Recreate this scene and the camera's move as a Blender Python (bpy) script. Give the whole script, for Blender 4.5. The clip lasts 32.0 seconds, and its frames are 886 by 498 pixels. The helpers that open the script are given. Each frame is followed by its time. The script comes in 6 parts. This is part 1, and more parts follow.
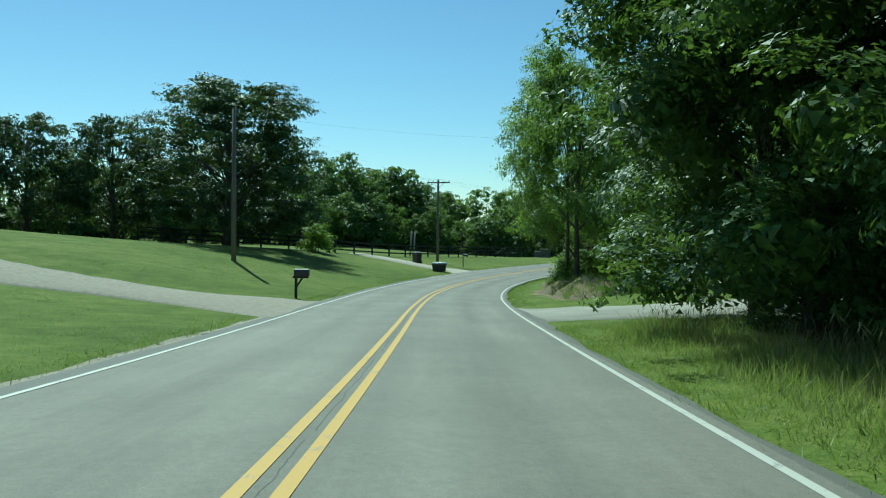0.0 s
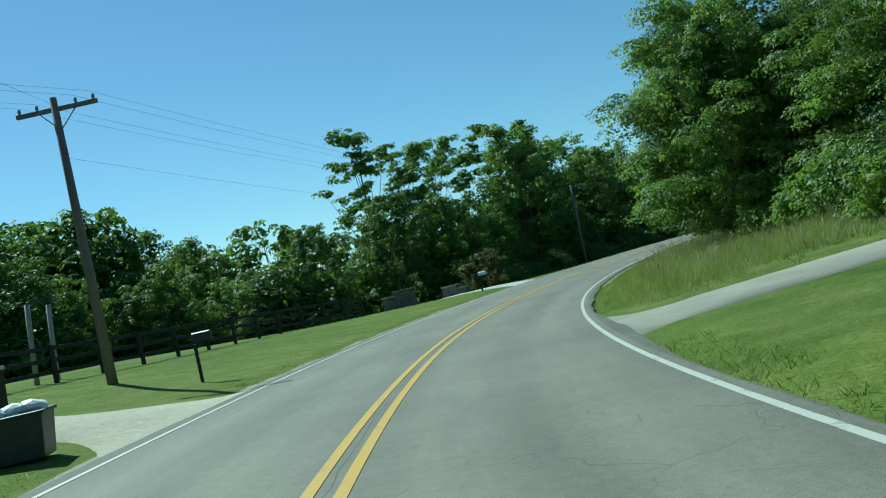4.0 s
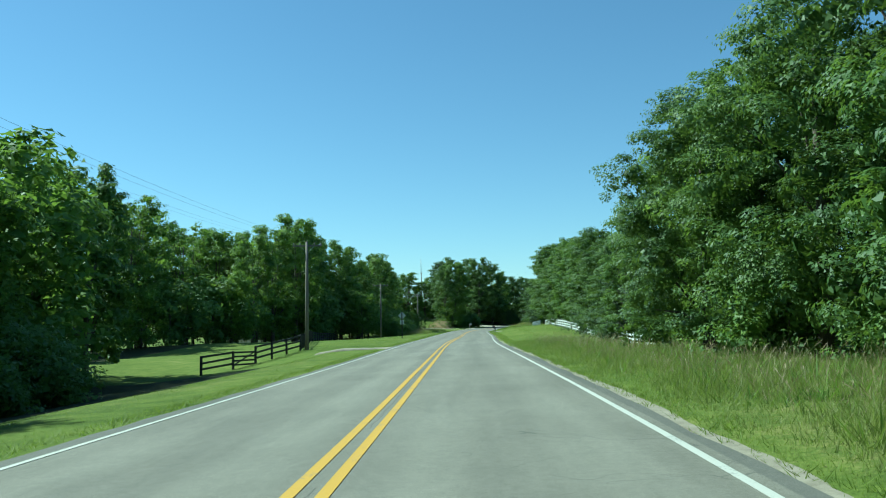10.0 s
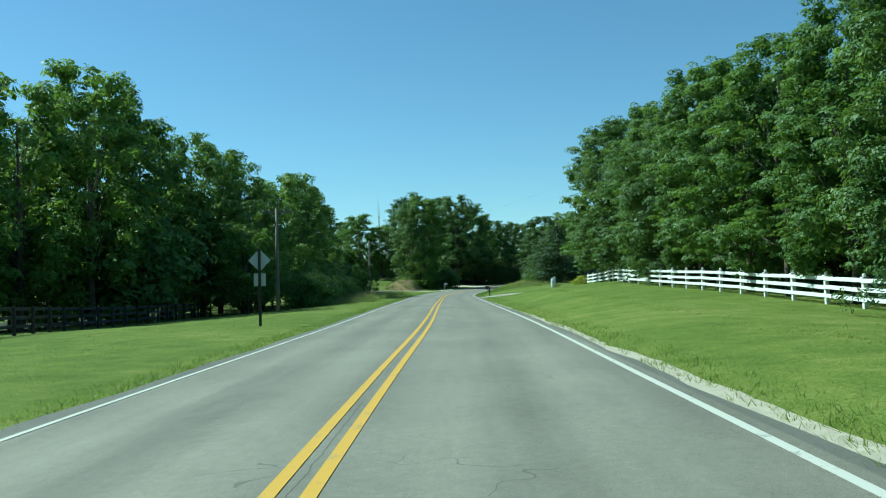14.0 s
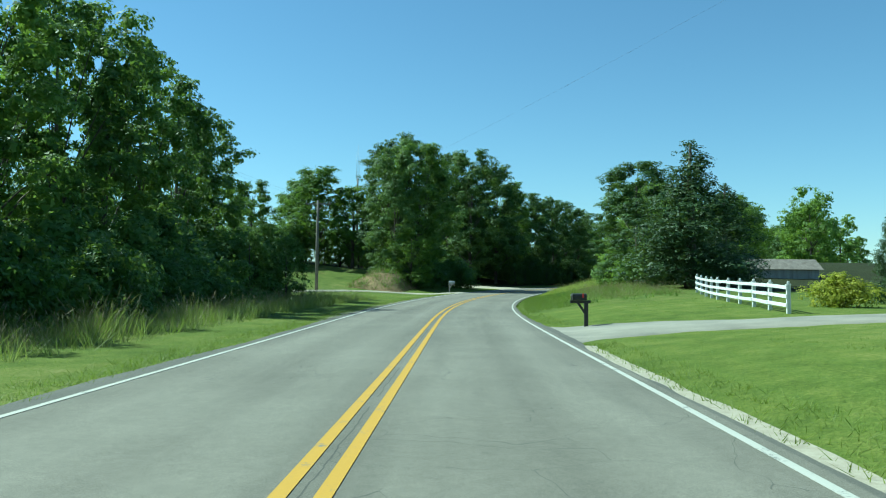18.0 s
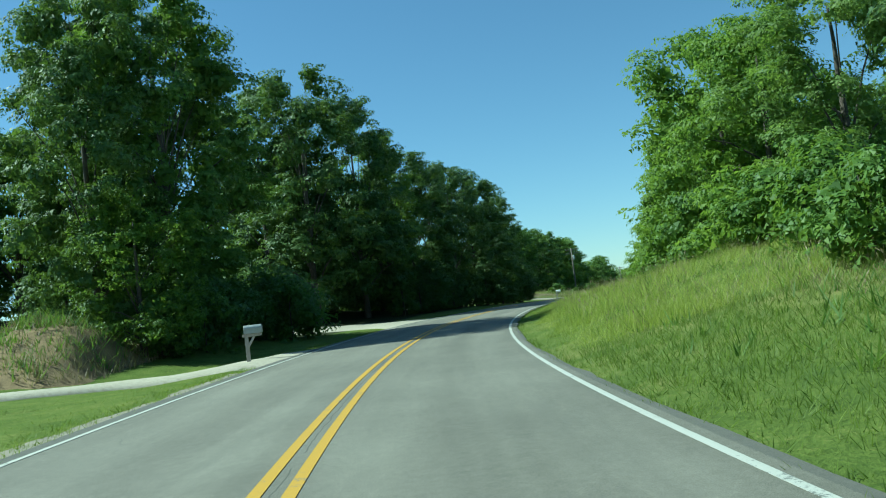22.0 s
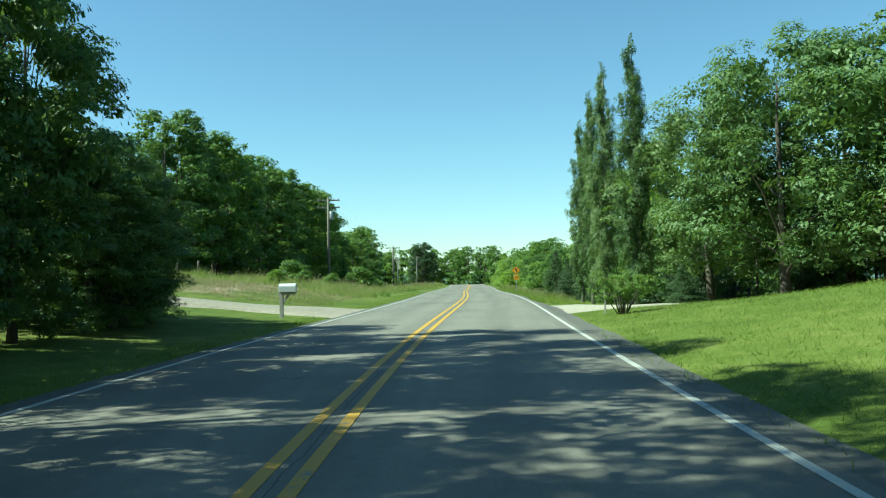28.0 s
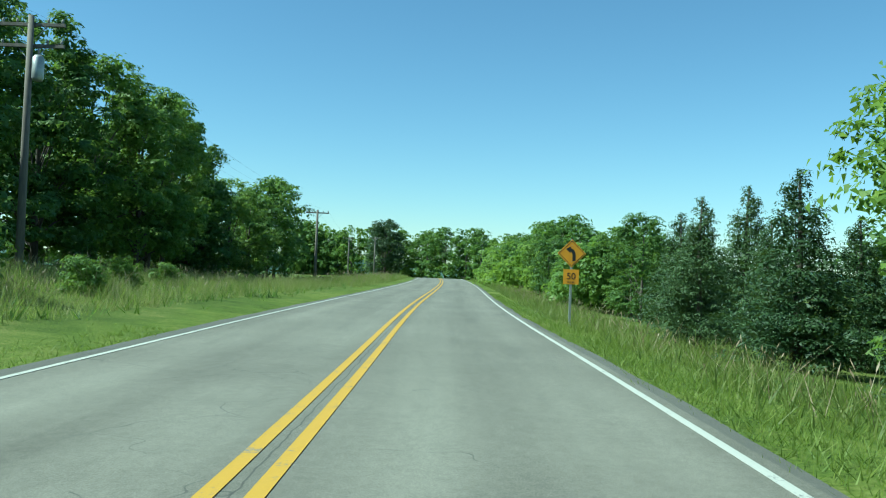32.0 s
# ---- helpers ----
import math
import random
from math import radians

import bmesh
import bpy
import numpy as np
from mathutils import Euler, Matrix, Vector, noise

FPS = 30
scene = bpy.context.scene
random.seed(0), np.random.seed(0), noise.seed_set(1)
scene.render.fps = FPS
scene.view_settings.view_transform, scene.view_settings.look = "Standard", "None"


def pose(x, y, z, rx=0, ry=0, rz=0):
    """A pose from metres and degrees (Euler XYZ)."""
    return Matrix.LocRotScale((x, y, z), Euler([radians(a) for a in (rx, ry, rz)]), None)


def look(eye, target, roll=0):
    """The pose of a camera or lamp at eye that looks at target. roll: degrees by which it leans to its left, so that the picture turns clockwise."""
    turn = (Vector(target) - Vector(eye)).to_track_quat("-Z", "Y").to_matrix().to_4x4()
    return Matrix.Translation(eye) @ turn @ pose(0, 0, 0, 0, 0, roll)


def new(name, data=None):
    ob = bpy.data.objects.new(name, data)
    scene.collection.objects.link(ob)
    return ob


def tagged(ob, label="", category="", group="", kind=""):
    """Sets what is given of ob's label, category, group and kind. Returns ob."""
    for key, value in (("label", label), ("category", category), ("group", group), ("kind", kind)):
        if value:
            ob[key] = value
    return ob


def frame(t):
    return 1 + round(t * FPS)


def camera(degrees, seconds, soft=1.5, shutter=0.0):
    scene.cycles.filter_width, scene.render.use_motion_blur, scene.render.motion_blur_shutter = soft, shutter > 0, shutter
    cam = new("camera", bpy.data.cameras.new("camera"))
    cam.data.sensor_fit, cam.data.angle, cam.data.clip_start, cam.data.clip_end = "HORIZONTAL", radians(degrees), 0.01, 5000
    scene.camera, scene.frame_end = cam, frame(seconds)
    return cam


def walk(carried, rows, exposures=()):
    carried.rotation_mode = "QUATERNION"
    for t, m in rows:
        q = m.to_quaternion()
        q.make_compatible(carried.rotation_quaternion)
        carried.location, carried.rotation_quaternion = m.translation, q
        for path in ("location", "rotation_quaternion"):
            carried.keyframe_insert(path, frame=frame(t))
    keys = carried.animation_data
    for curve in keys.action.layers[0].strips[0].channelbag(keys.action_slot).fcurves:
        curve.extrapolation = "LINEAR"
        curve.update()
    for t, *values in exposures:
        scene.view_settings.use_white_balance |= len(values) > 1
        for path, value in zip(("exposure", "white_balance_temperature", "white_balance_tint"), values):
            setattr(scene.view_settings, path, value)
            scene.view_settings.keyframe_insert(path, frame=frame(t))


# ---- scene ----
cam = camera(54.51, 32.0, soft=1.1)
# the car's way: seconds, place in metres, yaw, pitch, roll
PATH = [
    (0, 0, 0, 0, 0.61, -1.22, -0.54),
    (0.5, -0, 7.55, -0.41, 0.69, -1.79, -0.82),
    (1, -0.04, 15.07, -0.79, -0.32, -2.01, 0.47),
    (1.5, -0.1, 22.57, -1.13, -2.55, -0.44, 1.45),
    (2, -0.13, 30.05, -1.44, -4.52, 1.72, 4.74),
    (2.5, -0.01, 37.5, -1.72, -5.98, 1.98, 9.04),
    (3, 0.39, 44.92, -1.96, -7.92, 2.62, 10.79),
    (3.5, 1.16, 52.29, -2.16, -10.33, 2.49, 12.03),
    (4, 2.35, 59.58, -2.31, -13.25, 2.12, 12.74),
    (4.5, 3.97, 66.78, -2.41, -16.71, 2.03, 12.91),
    (5, 6.02, 73.85, -2.48, -20.34, 2.28, 12.82),
    (5.5, 8.49, 80.78, -2.52, -24.19, 2.49, 12.67),
    (6, 11.4, 87.54, -2.54, -27.82, 3.21, 12.33),
    (6.5, 14.73, 94.1, -2.54, -31.38, 3.87, 10.99),
    (7, 18.44, 100.46, -2.5, -34.33, 3.99, 9.98),
    (7.5, 22.51, 106.62, -2.44, -37.22, 3.74, 10.07),
    (8, 26.92, 112.57, -2.36, -40.63, 3.55, 10.74),
    (8.5, 31.7, 118.25, -2.26, -44.39, 4.07, 10.48),
    (9, 36.87, 123.61, -2.13, -47.65, 5.04, 8.71),
    (9.5, 42.36, 128.7, -2, -48.71, 5.94, 4.93),
    (10, 48.05, 133.62, -1.87, -48.23, 5.7, 1),
    (10.5, 53.81, 138.5, -1.76, -49.2, 4.64, 0.6),
    (11, 59.59, 143.4, -1.67, -49.9, 3.81, 2.6),
    (11.5, 65.37, 148.35, -1.59, -49.67, 3.44, 1.93),
    (12, 71.16, 153.31, -1.52, -49.39, 3.13, 0.67),
    (12.5, 76.96, 158.29, -1.44, -48.95, 2.8, 0.87),
    (13, 82.75, 163.28, -1.37, -48.89, 2.53, 1.45),
    (13.5, 88.55, 168.25, -1.29, -49.39, 2.85, 1.8),
    (14, 94.38, 173.16, -1.19, -50.1, 3.02, 1.72),
    (14.5, 100.26, 178, -1.09, -50.46, 2.8, 0.93),
    (15, 106.16, 182.78, -1, -50.3, 2.39, 0.37),
    (15.5, 112.06, 187.53, -0.92, -50.26, 2.38, 0.26),
    (16, 117.9, 192.3, -0.84, -50.2, 2.4, 0.31),
    (16.5, 123.69, 197.09, -0.76, -50.18, 2.7, 0.81),
    (17, 129.45, 201.86, -0.68, -50.15, 3.04, 1.24),
    (17.5, 135.2, 206.6, -0.6, -50.04, 3.17, 1.08),
    (18, 140.93, 211.29, -0.53, -49.46, 2.94, -0.61),
    (18.5, 146.64, 215.95, -0.47, -49.68, 3.07, -0.16),
    (19, 152.3, 220.57, -0.4, -50.78, 2.99, 2.32),
    (19.5, 157.91, 225.17, -0.34, -51.81, 2.79, 2.62),
    (20, 163.47, 229.7, -0.26, -52.78, 2.66, 2.67),
    (20.5, 169.02, 234.13, -0.19, -54.47, 3.21, 3.82),
    (21, 174.57, 238.41, -0.1, -55.82, 3.76, 4.19),
    (21.5, 180.14, 242.51, -0.01, -57.4, 4.19, 5.74),
    (22, 185.71, 246.44, 0.11, -58.79, 4.67, 6.98),
    (22.5, 191.31, 250.17, 0.24, -60.55, 4.91, 5.11),
    (23, 196.95, 253.69, 0.37, -62.09, 5.06, 6.29),
    (23.5, 202.62, 257.01, 0.51, -63.31, 5.13, 6.82),
    (24, 208.34, 260.16, 0.66, -65.03, 5, 6.85),
    (24.5, 214.13, 263.13, 0.83, -67.26, 4.82, 8.13),
    (25, 220.01, 265.87, 1.02, -69.51, 4.73, 8.7),
    (25.5, 226.03, 268.35, 1.22, -71.91, 4.64, 8.93),
    (26, 232.2, 270.53, 1.41, -73.85, 4.37, 8.49),
    (26.5, 238.5, 272.44, 1.58, -74.73, 3.71, 7.07),
    (27, 244.92, 274.18, 1.74, -74.24, 2.47, 1.57),
    (27.5, 251.42, 275.82, 1.87, -75.04, 1.88, -0.24),
    (28, 258.01, 277.4, 1.98, -76.17, 2.12, 1),
    (28.5, 264.68, 278.91, 2.05, -77.27, 1.97, 0.55),
    (29, 271.44, 280.33, 2.1, -77.88, 1.75, 0.92),
    (29.5, 278.28, 281.68, 2.14, -78.49, 1.75, 2.3),
    (30, 285.19, 282.97, 2.16, -78.6, 1.55, 1.78),
    (30.5, 292.17, 284.25, 2.17, -78.4, 1.01, 0.85),
    (31, 299.2, 285.55, 2.17, -78.4, 0.71, 0.96),
    (31.5, 306.26, 286.9, 2.18, -78.37, 1.1, 0.24),
    (32, 313.35, 288.34, 2.18, -77.46, 1.5, -2.18),
]
EXPOSURES = [(0, 0.25, 5300, -25), (1, 0.15, 5300, -25), (2.5, 0.4, 5300, -25), (5, 0.19, 5200, -25), (7, 0.56, 5200, -25), (10, 0.76, 5300, -25), (12, 0.64, 5300, -25), (15, 0.68, 5300, -25), (18, 0.76, 5300, -25), (21, 0.66, 5300, -25), (23, 0.76, 5300, -25), (24, 1.11, 6100, -17), (27, 1.1, 6000, -22), (28.2, 1.0, 5700, -25), (29, 0.86, 5300, -25), (32, 0.81, 5300, -25)]
walk(cam, [(t, pose(x, y, z, 90 + p, r, yw)) for t, x, y, z, yw, p, r in PATH], EXPOSURES)

# ---- light ----
world = bpy.data.worlds.new("sky")
scene.world = world
world.use_nodes = True
wn = world.node_tree
sky = wn.nodes.new("ShaderNodeTexSky")
sky.sky_type = "NISHITA"
sky.sun_disc = False
SUN_EL, SUN_AZ = 47.0, 25.0        # degrees up, and to the left of the first heading (+y)
sky.sun_elevation = radians(SUN_EL)
sky.sun_rotation = radians(-SUN_AZ)
sky.altitude, sky.air_density, sky.dust_density, sky.ozone_density = 200, 1.0, 0.15, 3.0
wn.links.new(sky.outputs[0], wn.nodes["Background"].inputs[0])
wn.nodes["Background"].inputs[1].default_value = 0.08
sun_data = bpy.data.lights.new("sun", "SUN")
sun_data.energy, sun_data.angle, sun_data.color = 5.0, radians(0.53), (1.0, 0.95, 0.86)
sun = new("sun", sun_data)
sa, se = radians(SUN_AZ), radians(SUN_EL)
SUN_WAY = Vector((-math.sin(sa) * math.cos(se), math.cos(sa) * math.cos(se), math.sin(se)))
sun.matrix_world = look(SUN_WAY * 300, (0, 0, 0))

# ---- materials ----


def nodes_of(name):
    m = bpy.data.materials.new(name)
    m.use_nodes = True
    nt = m.node_tree
    return m, nt, nt.nodes["Principled BSDF"], nt.nodes, nt.links


def node(nt, kind, **values):
    n = nt.nodes.new(kind)
    for k, v in values.items():
        n.inputs[k].default_value = v
    return n


def ramp(nt, fac, stops):
    r = nt.nodes.new("ShaderNodeValToRGB")
    el = r.color_ramp.elements
    while len(el) < len(stops):
        el.new(0.5)
    for e, (p, c) in zip(el, stops):
        e.position, e.color = p, (*c, 1)
    nt.links.new(fac, r.inputs[0])
    return r.outputs[0]


def mix(nt, fac, a, b, mode="MIX"):
    n = nt.nodes.new("ShaderNodeMix")
    n.data_type, n.blend_type = "RGBA", mode
    for sock, v in ((n.inputs[0], fac), (n.inputs[6], a), (n.inputs[7], b)):
        if isinstance(v, bpy.types.NodeSocket):
            nt.links.new(v, sock)
        elif isinstance(v, (int, float)):
            sock.default_value = v
        else:
            sock.default_value = (*v, 1)
    return n.outputs[2]


def noise_of(nt, scale, detail=4.0, rough=0.6, vec=None, stretch=None):
    n = node(nt, "ShaderNodeTexNoise", Scale=scale, Detail=detail, Roughness=rough)
    if vec is None:
        tc = nt.nodes.new("ShaderNodeTexCoord")
        vec = tc.outputs["Object"]
    if stretch:
        mp = nt.nodes.new("ShaderNodeMapping")
        mp.inputs["Scale"].default_value = stretch
        nt.links.new(vec, mp.inputs[0])
        vec = mp.outputs[0]
    nt.links.new(vec, n.inputs["Vector"])
    return n.outputs["Fac"]


def bump(nt, bsdf, height, strength, distance):
    b = node(nt, "ShaderNodeBump", Strength=strength, Distance=distance)
    nt.links.new(height, b.inputs["Height"])
    nt.links.new(b.outputs[0], bsdf.inputs["Normal"])


def uv_of(nt):
    n = nt.nodes.new("ShaderNodeUVMap")
    n.uv_map = "plan"
    return n.outputs[0]


def attr(nt, name):
    n = nt.nodes.new("ShaderNodeAttribute")
    n.attribute_name = name
    return n.outputs["Fac"]


def maths(nt, op, a, b=0.0, clamp=False):
    n = nt.nodes.new("ShaderNodeMath")
    n.operation, n.use_clamp = op, clamp
    for sock, v in zip(n.inputs, (a, b)):
        if isinstance(v, bpy.types.NodeSocket):
            nt.links.new(v, sock)
        else:
            sock.default_value = v
    return n.outputs[0]


def simple(name, dark, light, rough=0.8, scale=6.0, metal=0.0, relief=0.0, fine=60.0, stretch=None, spec=0.5):
    """A surface of two tones, mottled at two scales."""
    m, nt, b, _, links = nodes_of(name)
    big, small = noise_of(nt, scale, stretch=stretch), noise_of(nt, fine, 3.0, stretch=stretch)
    tone = maths(nt, "ADD", maths(nt, "MULTIPLY", big, 0.65), maths(nt, "MULTIPLY", small, 0.35))
    links.new(ramp(nt, tone, [(0.32, dark), (0.68, light)]), b.inputs["Base Color"])
    b.inputs["Roughness"].default_value = rough
    b.inputs["Metallic"].default_value = metal
    b.inputs["Specular IOR Level"].default_value = spec
    if relief:
        bump(nt, b, tone, 0.7, relief)
    return m


def asphalt_material():
    m, nt, b, _, links = nodes_of("asphalt")
    uv = uv_of(nt)
    sep = nt.nodes.new("ShaderNodeSeparateXYZ")
    links.new(uv, sep.inputs[0])
    lat = sep.outputs[0]
    grain = noise_of(nt, 55, 3.0, 0.7)
    patch = noise_of(nt, 0.35, 5.0, 0.6)
    streak = noise_of(nt, 1.0, 4.0, 0.6, vec=uv, stretch=(1.6, 0.06, 1))
    # worn wheel tracks: lighter bands at the wheels, darker drip line between them
    ab = maths(nt, "ABSOLUTE", lat)
    wheel = maths(nt, "COSINE", maths(nt, "MULTIPLY", maths(nt, "SUBTRACT", ab, 0.85), 2 * math.pi / 1.65))
    tone = maths(nt, "ADD", maths(nt, "MULTIPLY", patch, 0.27), maths(nt, "MULTIPLY", streak, 0.24))
    tone = maths(nt, "ADD", tone, maths(nt, "MULTIPLY", grain, 0.22))
    tone = maths(nt, "ADD", tone, maths(nt, "MULTIPLY", noise_of(nt, 9.0, 5.0, 0.75), 0.26))
    tone = maths(nt, "ADD", tone, 0.005)
    tone = maths(nt, "ADD", tone, maths(nt, "MULTIPLY", wheel, 0.035))
    col = ramp(nt, tone, [(0.30, (0.088, 0.082, 0.065)), (0.5, (0.169, 0.157, 0.127)), (0.70, (0.253, 0.237, 0.193))])
    # the outer edge was laid later and is darker
    outer = maths(nt, "MULTIPLY", maths(nt, "GREATER_THAN", maths(nt, "ADD", ab, maths(nt, "MULTIPLY", grain, 0.12)), 3.54), 0.55)
    col = mix(nt, outer, col, (0.068, 0.067, 0.061))
    # old repair patches and oil-dark smears along the lanes
    smear = ramp(nt, noise_of(nt, 1.0, 5.0, 0.65, vec=uv, stretch=(0.684, 0.084, 0.760)), [(0.56, (0, 0, 0)), (0.72, (1, 1, 1))])
    col = mix(nt, maths(nt, "MULTIPLY", smear, 0.42), col, (0.080, 0.076, 0.063))
    pale = ramp(nt, noise_of(nt, 1.0, 4.0, 0.6, vec=uv, stretch=(0.532, 0.038, 0.760)), [(0.55, (0, 0, 0)), (0.75, (1, 1, 1))])
    col = mix(nt, maths(nt, "MULTIPLY", pale, 0.30), col, (0.274, 0.255, 0.205))
    stones = ramp(nt, noise_of(nt, 130, 2.0, 0.8), [(0.36, (0.45, 0.45, 0.45)), (0.64, (1.5, 1.5, 1.5))])
    col = mix(nt, 0.55, col, stones, "MULTIPLY")
    # the joint that has opened between the two lanes
    wob = maths(nt, "MULTIPLY", maths(nt, "SUBTRACT", noise_of(nt, 1.0, 4.0, 0.7, vec=uv, stretch=(0.0, 0.9, 1)), 0.5), 0.14)
    joint = maths(nt, "LESS_THAN", maths(nt, "ABSOLUTE", maths(nt, "SUBTRACT", lat, wob)), 0.007)
    joint = maths(nt, "MULTIPLY", joint, maths(nt, "GREATER_THAN", noise_of(nt, 1.0, 3.0, 0.6, vec=uv, stretch=(0.0, 0.16, 1)), 0.46))
    col = mix(nt, maths(nt, "MULTIPLY", joint, 0.6), col, (0.035, 0.034, 0.032))
    # fine cracks
    vor = nt.nodes.new("ShaderNodeTexVoronoi")
    vor.feature = "DISTANCE_TO_EDGE"
    vor.inputs["Scale"].default_value = 0.7
    warp = nt.nodes.new("ShaderNodeTexNoise")
    warp.inputs["Scale"].default_value = 0.9
    tc = nt.nodes.new("ShaderNodeTexCoord")
    links.new(tc.outputs["Object"], warp.inputs["Vector"])
    wv = nt.nodes.new("ShaderNodeVectorMath")
    wv.operation = "MULTIPLY_ADD"
    links.new(warp.outputs["Color"], wv.inputs[0])
    wv.inputs[1].default_value = (1.5, 1.5, 0)
    links.new(tc.outputs["Object"], wv.inputs[2])
    links.new(wv.outputs[0], vor.inputs["Vector"])
    crack = maths(nt, "LESS_THAN", vor.outputs["Distance"], 0.0035)
    crack = maths(nt, "MULTIPLY", crack, maths(nt, "GREATER_THAN", noise_of(nt, 0.16, 3.0), 0.56))
    links.new(mix(nt, maths(nt, "MULTIPLY", crack, 0.5), col, (0.04, 0.04, 0.038)), b.inputs["Base Color"])
    b.inputs["Roughness"].default_value = 0.82
    b.inputs["Specular IOR Level"].default_value = 0.35
    bump(nt, b, grain, 0.5, 0.006)
    return m


def paint_material(name, colour, worn):
    m, nt, b, _, links = nodes_of(name)
    n1, n2 = noise_of(nt, 3.0, 5.0, 0.7), noise_of(nt, 38, 3.0, 0.7)
    tone = maths(nt, "ADD", maths(nt, "MULTIPLY", n1, 0.6), maths(nt, "MULTIPLY", n2, 0.4))
    shade = tuple(c * 0.8 for c in colour)
    chips = ramp(nt, tone, [(worn - 0.03, (0, 0, 0)), (worn + 0.03, (1, 1, 1))])
    links.new(mix(nt, chips, (0.17, 0.17, 0.155), mix(nt, n2, shade, colour)), b.inputs["Base Color"])
    b.inputs["Roughness"].default_value = 0.7
    return m


def ground_material():
    m, nt, b, _, links = nodes_of("grassland")
    n1, n2, n3 = noise_of(nt, 0.09, 4.0), noise_of(nt, 0.9, 5.0, 0.7), noise_of(nt, 14, 4.0, 0.7)
    tone = maths(nt, "ADD", maths(nt, "MULTIPLY", n1, 0.30), maths(nt, "MULTIPLY", n2, 0.36))
    tone = maths(nt, "ADD", tone, maths(nt, "MULTIPLY", n3, 0.34))
    lawn = ramp(nt, tone, [(0.37, (0.048, 0.072, 0.013)), (0.47, (0.098, 0.131, 0.024)), (0.55, (0.148, 0.174, 0.038)), (0.65, (0.240, 0.228, 0.088))])
    meadow = ramp(nt, tone, [(0.36, (0.044, 0.070, 0.014)), (0.5, (0.104, 0.136, 0.028)), (0.64, (0.224, 0.208, 0.072))])
    wave = node(nt, "ShaderNodeTexWave", Scale=0.42, Distortion=1.2, Detail=1.0)
    tw = nt.nodes.new("ShaderNodeTexCoord")
    turn = nt.nodes.new("ShaderNodeMapping")
    turn.inputs["Rotation"].default_value = (0, 0, 0.9)
    links.new(tw.outputs["Object"], turn.inputs[0])
    links.new(turn.outputs[0], wave.inputs["Vector"])
    lawn = mix(nt, maths(nt, "MULTIPLY", wave.outputs["Fac"], 0.22), lawn, (0.092, 0.142, 0.024))   # mowing stripes
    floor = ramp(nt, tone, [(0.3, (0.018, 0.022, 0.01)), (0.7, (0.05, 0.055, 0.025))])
    bare = ramp(nt, tone, [(0.3, (0.16, 0.12, 0.075)), (0.7, (0.36, 0.28, 0.19))])

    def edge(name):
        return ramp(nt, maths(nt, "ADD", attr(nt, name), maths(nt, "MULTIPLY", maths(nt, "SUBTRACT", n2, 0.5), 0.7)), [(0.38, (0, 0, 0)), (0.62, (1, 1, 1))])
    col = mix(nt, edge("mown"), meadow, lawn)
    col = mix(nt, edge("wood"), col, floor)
    col = mix(nt, edge("bare"), col, bare)
    links.new(col, b.inputs["Base Color"])
    b.inputs["Roughness"].default_value = 0.95
    b.inputs["Specular IOR Level"].default_value = 0.1
    bump(nt, b, n3, 0.8, 0.05)
    return m


def leaf_material(name, dark, mid, light, through_light=0.36):
    m, nt, b, nodes, links = nodes_of(name)
    geo = nodes.new("ShaderNodeNewGeometry")
    info = nodes.new("ShaderNodeObjectInfo")
    big = noise_of(nt, 0.8, 3.0)
    tone = maths(nt, "ADD", maths(nt, "MULTIPLY", geo.outputs["Random Per Island"], 0.3), maths(nt, "MULTIPLY", big, 0.5))
    tone = maths(nt, "ADD", tone, maths(nt, "MULTIPLY", info.outputs["Random"], 0.25))
    col = ramp(nt, tone, [(0.25, dark), (0.55, mid), (0.85, light)])
    links.new(col, b.inputs["Base Color"])
    b.inputs["Roughness"].default_value = 0.55
    b.inputs["Specular IOR Level"].default_value = 0.35
    tr = nodes.new("ShaderNodeBsdfTranslucent")
    links.new(mix(nt, 0.5, col, (0.30, 0.42, 0.05), "MIX"), tr.inputs["Color"])
    ms = nodes.new("ShaderNodeMixShader")
    ms.inputs[0].default_value = through_light
    links.new(b.outputs[0], ms.inputs[1])
    links.new(tr.outputs[0], ms.inputs[2])
    links.new(ms.outputs[0], nodes["Material Output"].inputs["Surface"])
    return m


ASPHALT = asphalt_material()
YELLOW = paint_material("yellow road paint", (0.508, 0.295, 0.029), 0.40)
WHITE_LINE = paint_material("white road paint", (0.492, 0.480, 0.426), 0.41)
GROUND = ground_material()
DIRT_GRAVEL = simple("brown drive gravel", (0.164, 0.139, 0.098), (0.312, 0.275, 0.209), 0.95, 5.0, relief=0.012, fine=70)
EARTH = simple("bare bank earth", (0.051, 0.041, 0.019), (0.212, 0.149, 0.081), 0.95, 1.1, relief=0.05, fine=18)
STRAW_BANK = simple("dry straw-brown bank", (0.093, 0.064, 0.025), (0.306, 0.212, 0.102), 0.95, 1.0, relief=0.05, fine=22)
GRAVEL = simple("pale gravel", (0.262, 0.230, 0.168), (0.435, 0.389, 0.303), 0.95, 7.0, relief=0.012, fine=80)
CONCRETE = simple("pale concrete", (0.328, 0.320, 0.287), (0.459, 0.451, 0.410), 0.9, 0.8, relief=0.006, fine=30)
OLD_DRIVE = simple("weathered asphalt drive", (0.180, 0.168, 0.135), (0.328, 0.303, 0.246), 0.9, 0.6, relief=0.008, fine=40)
# the blue of distant haze is mixed into the ridge's base colour
RIDGE = simple("haze-tinted far woods", (0.06, 0.10, 0.085), (0.10, 0.15, 0.12), 1.0, 0.02, fine=0.2, spec=0.0)
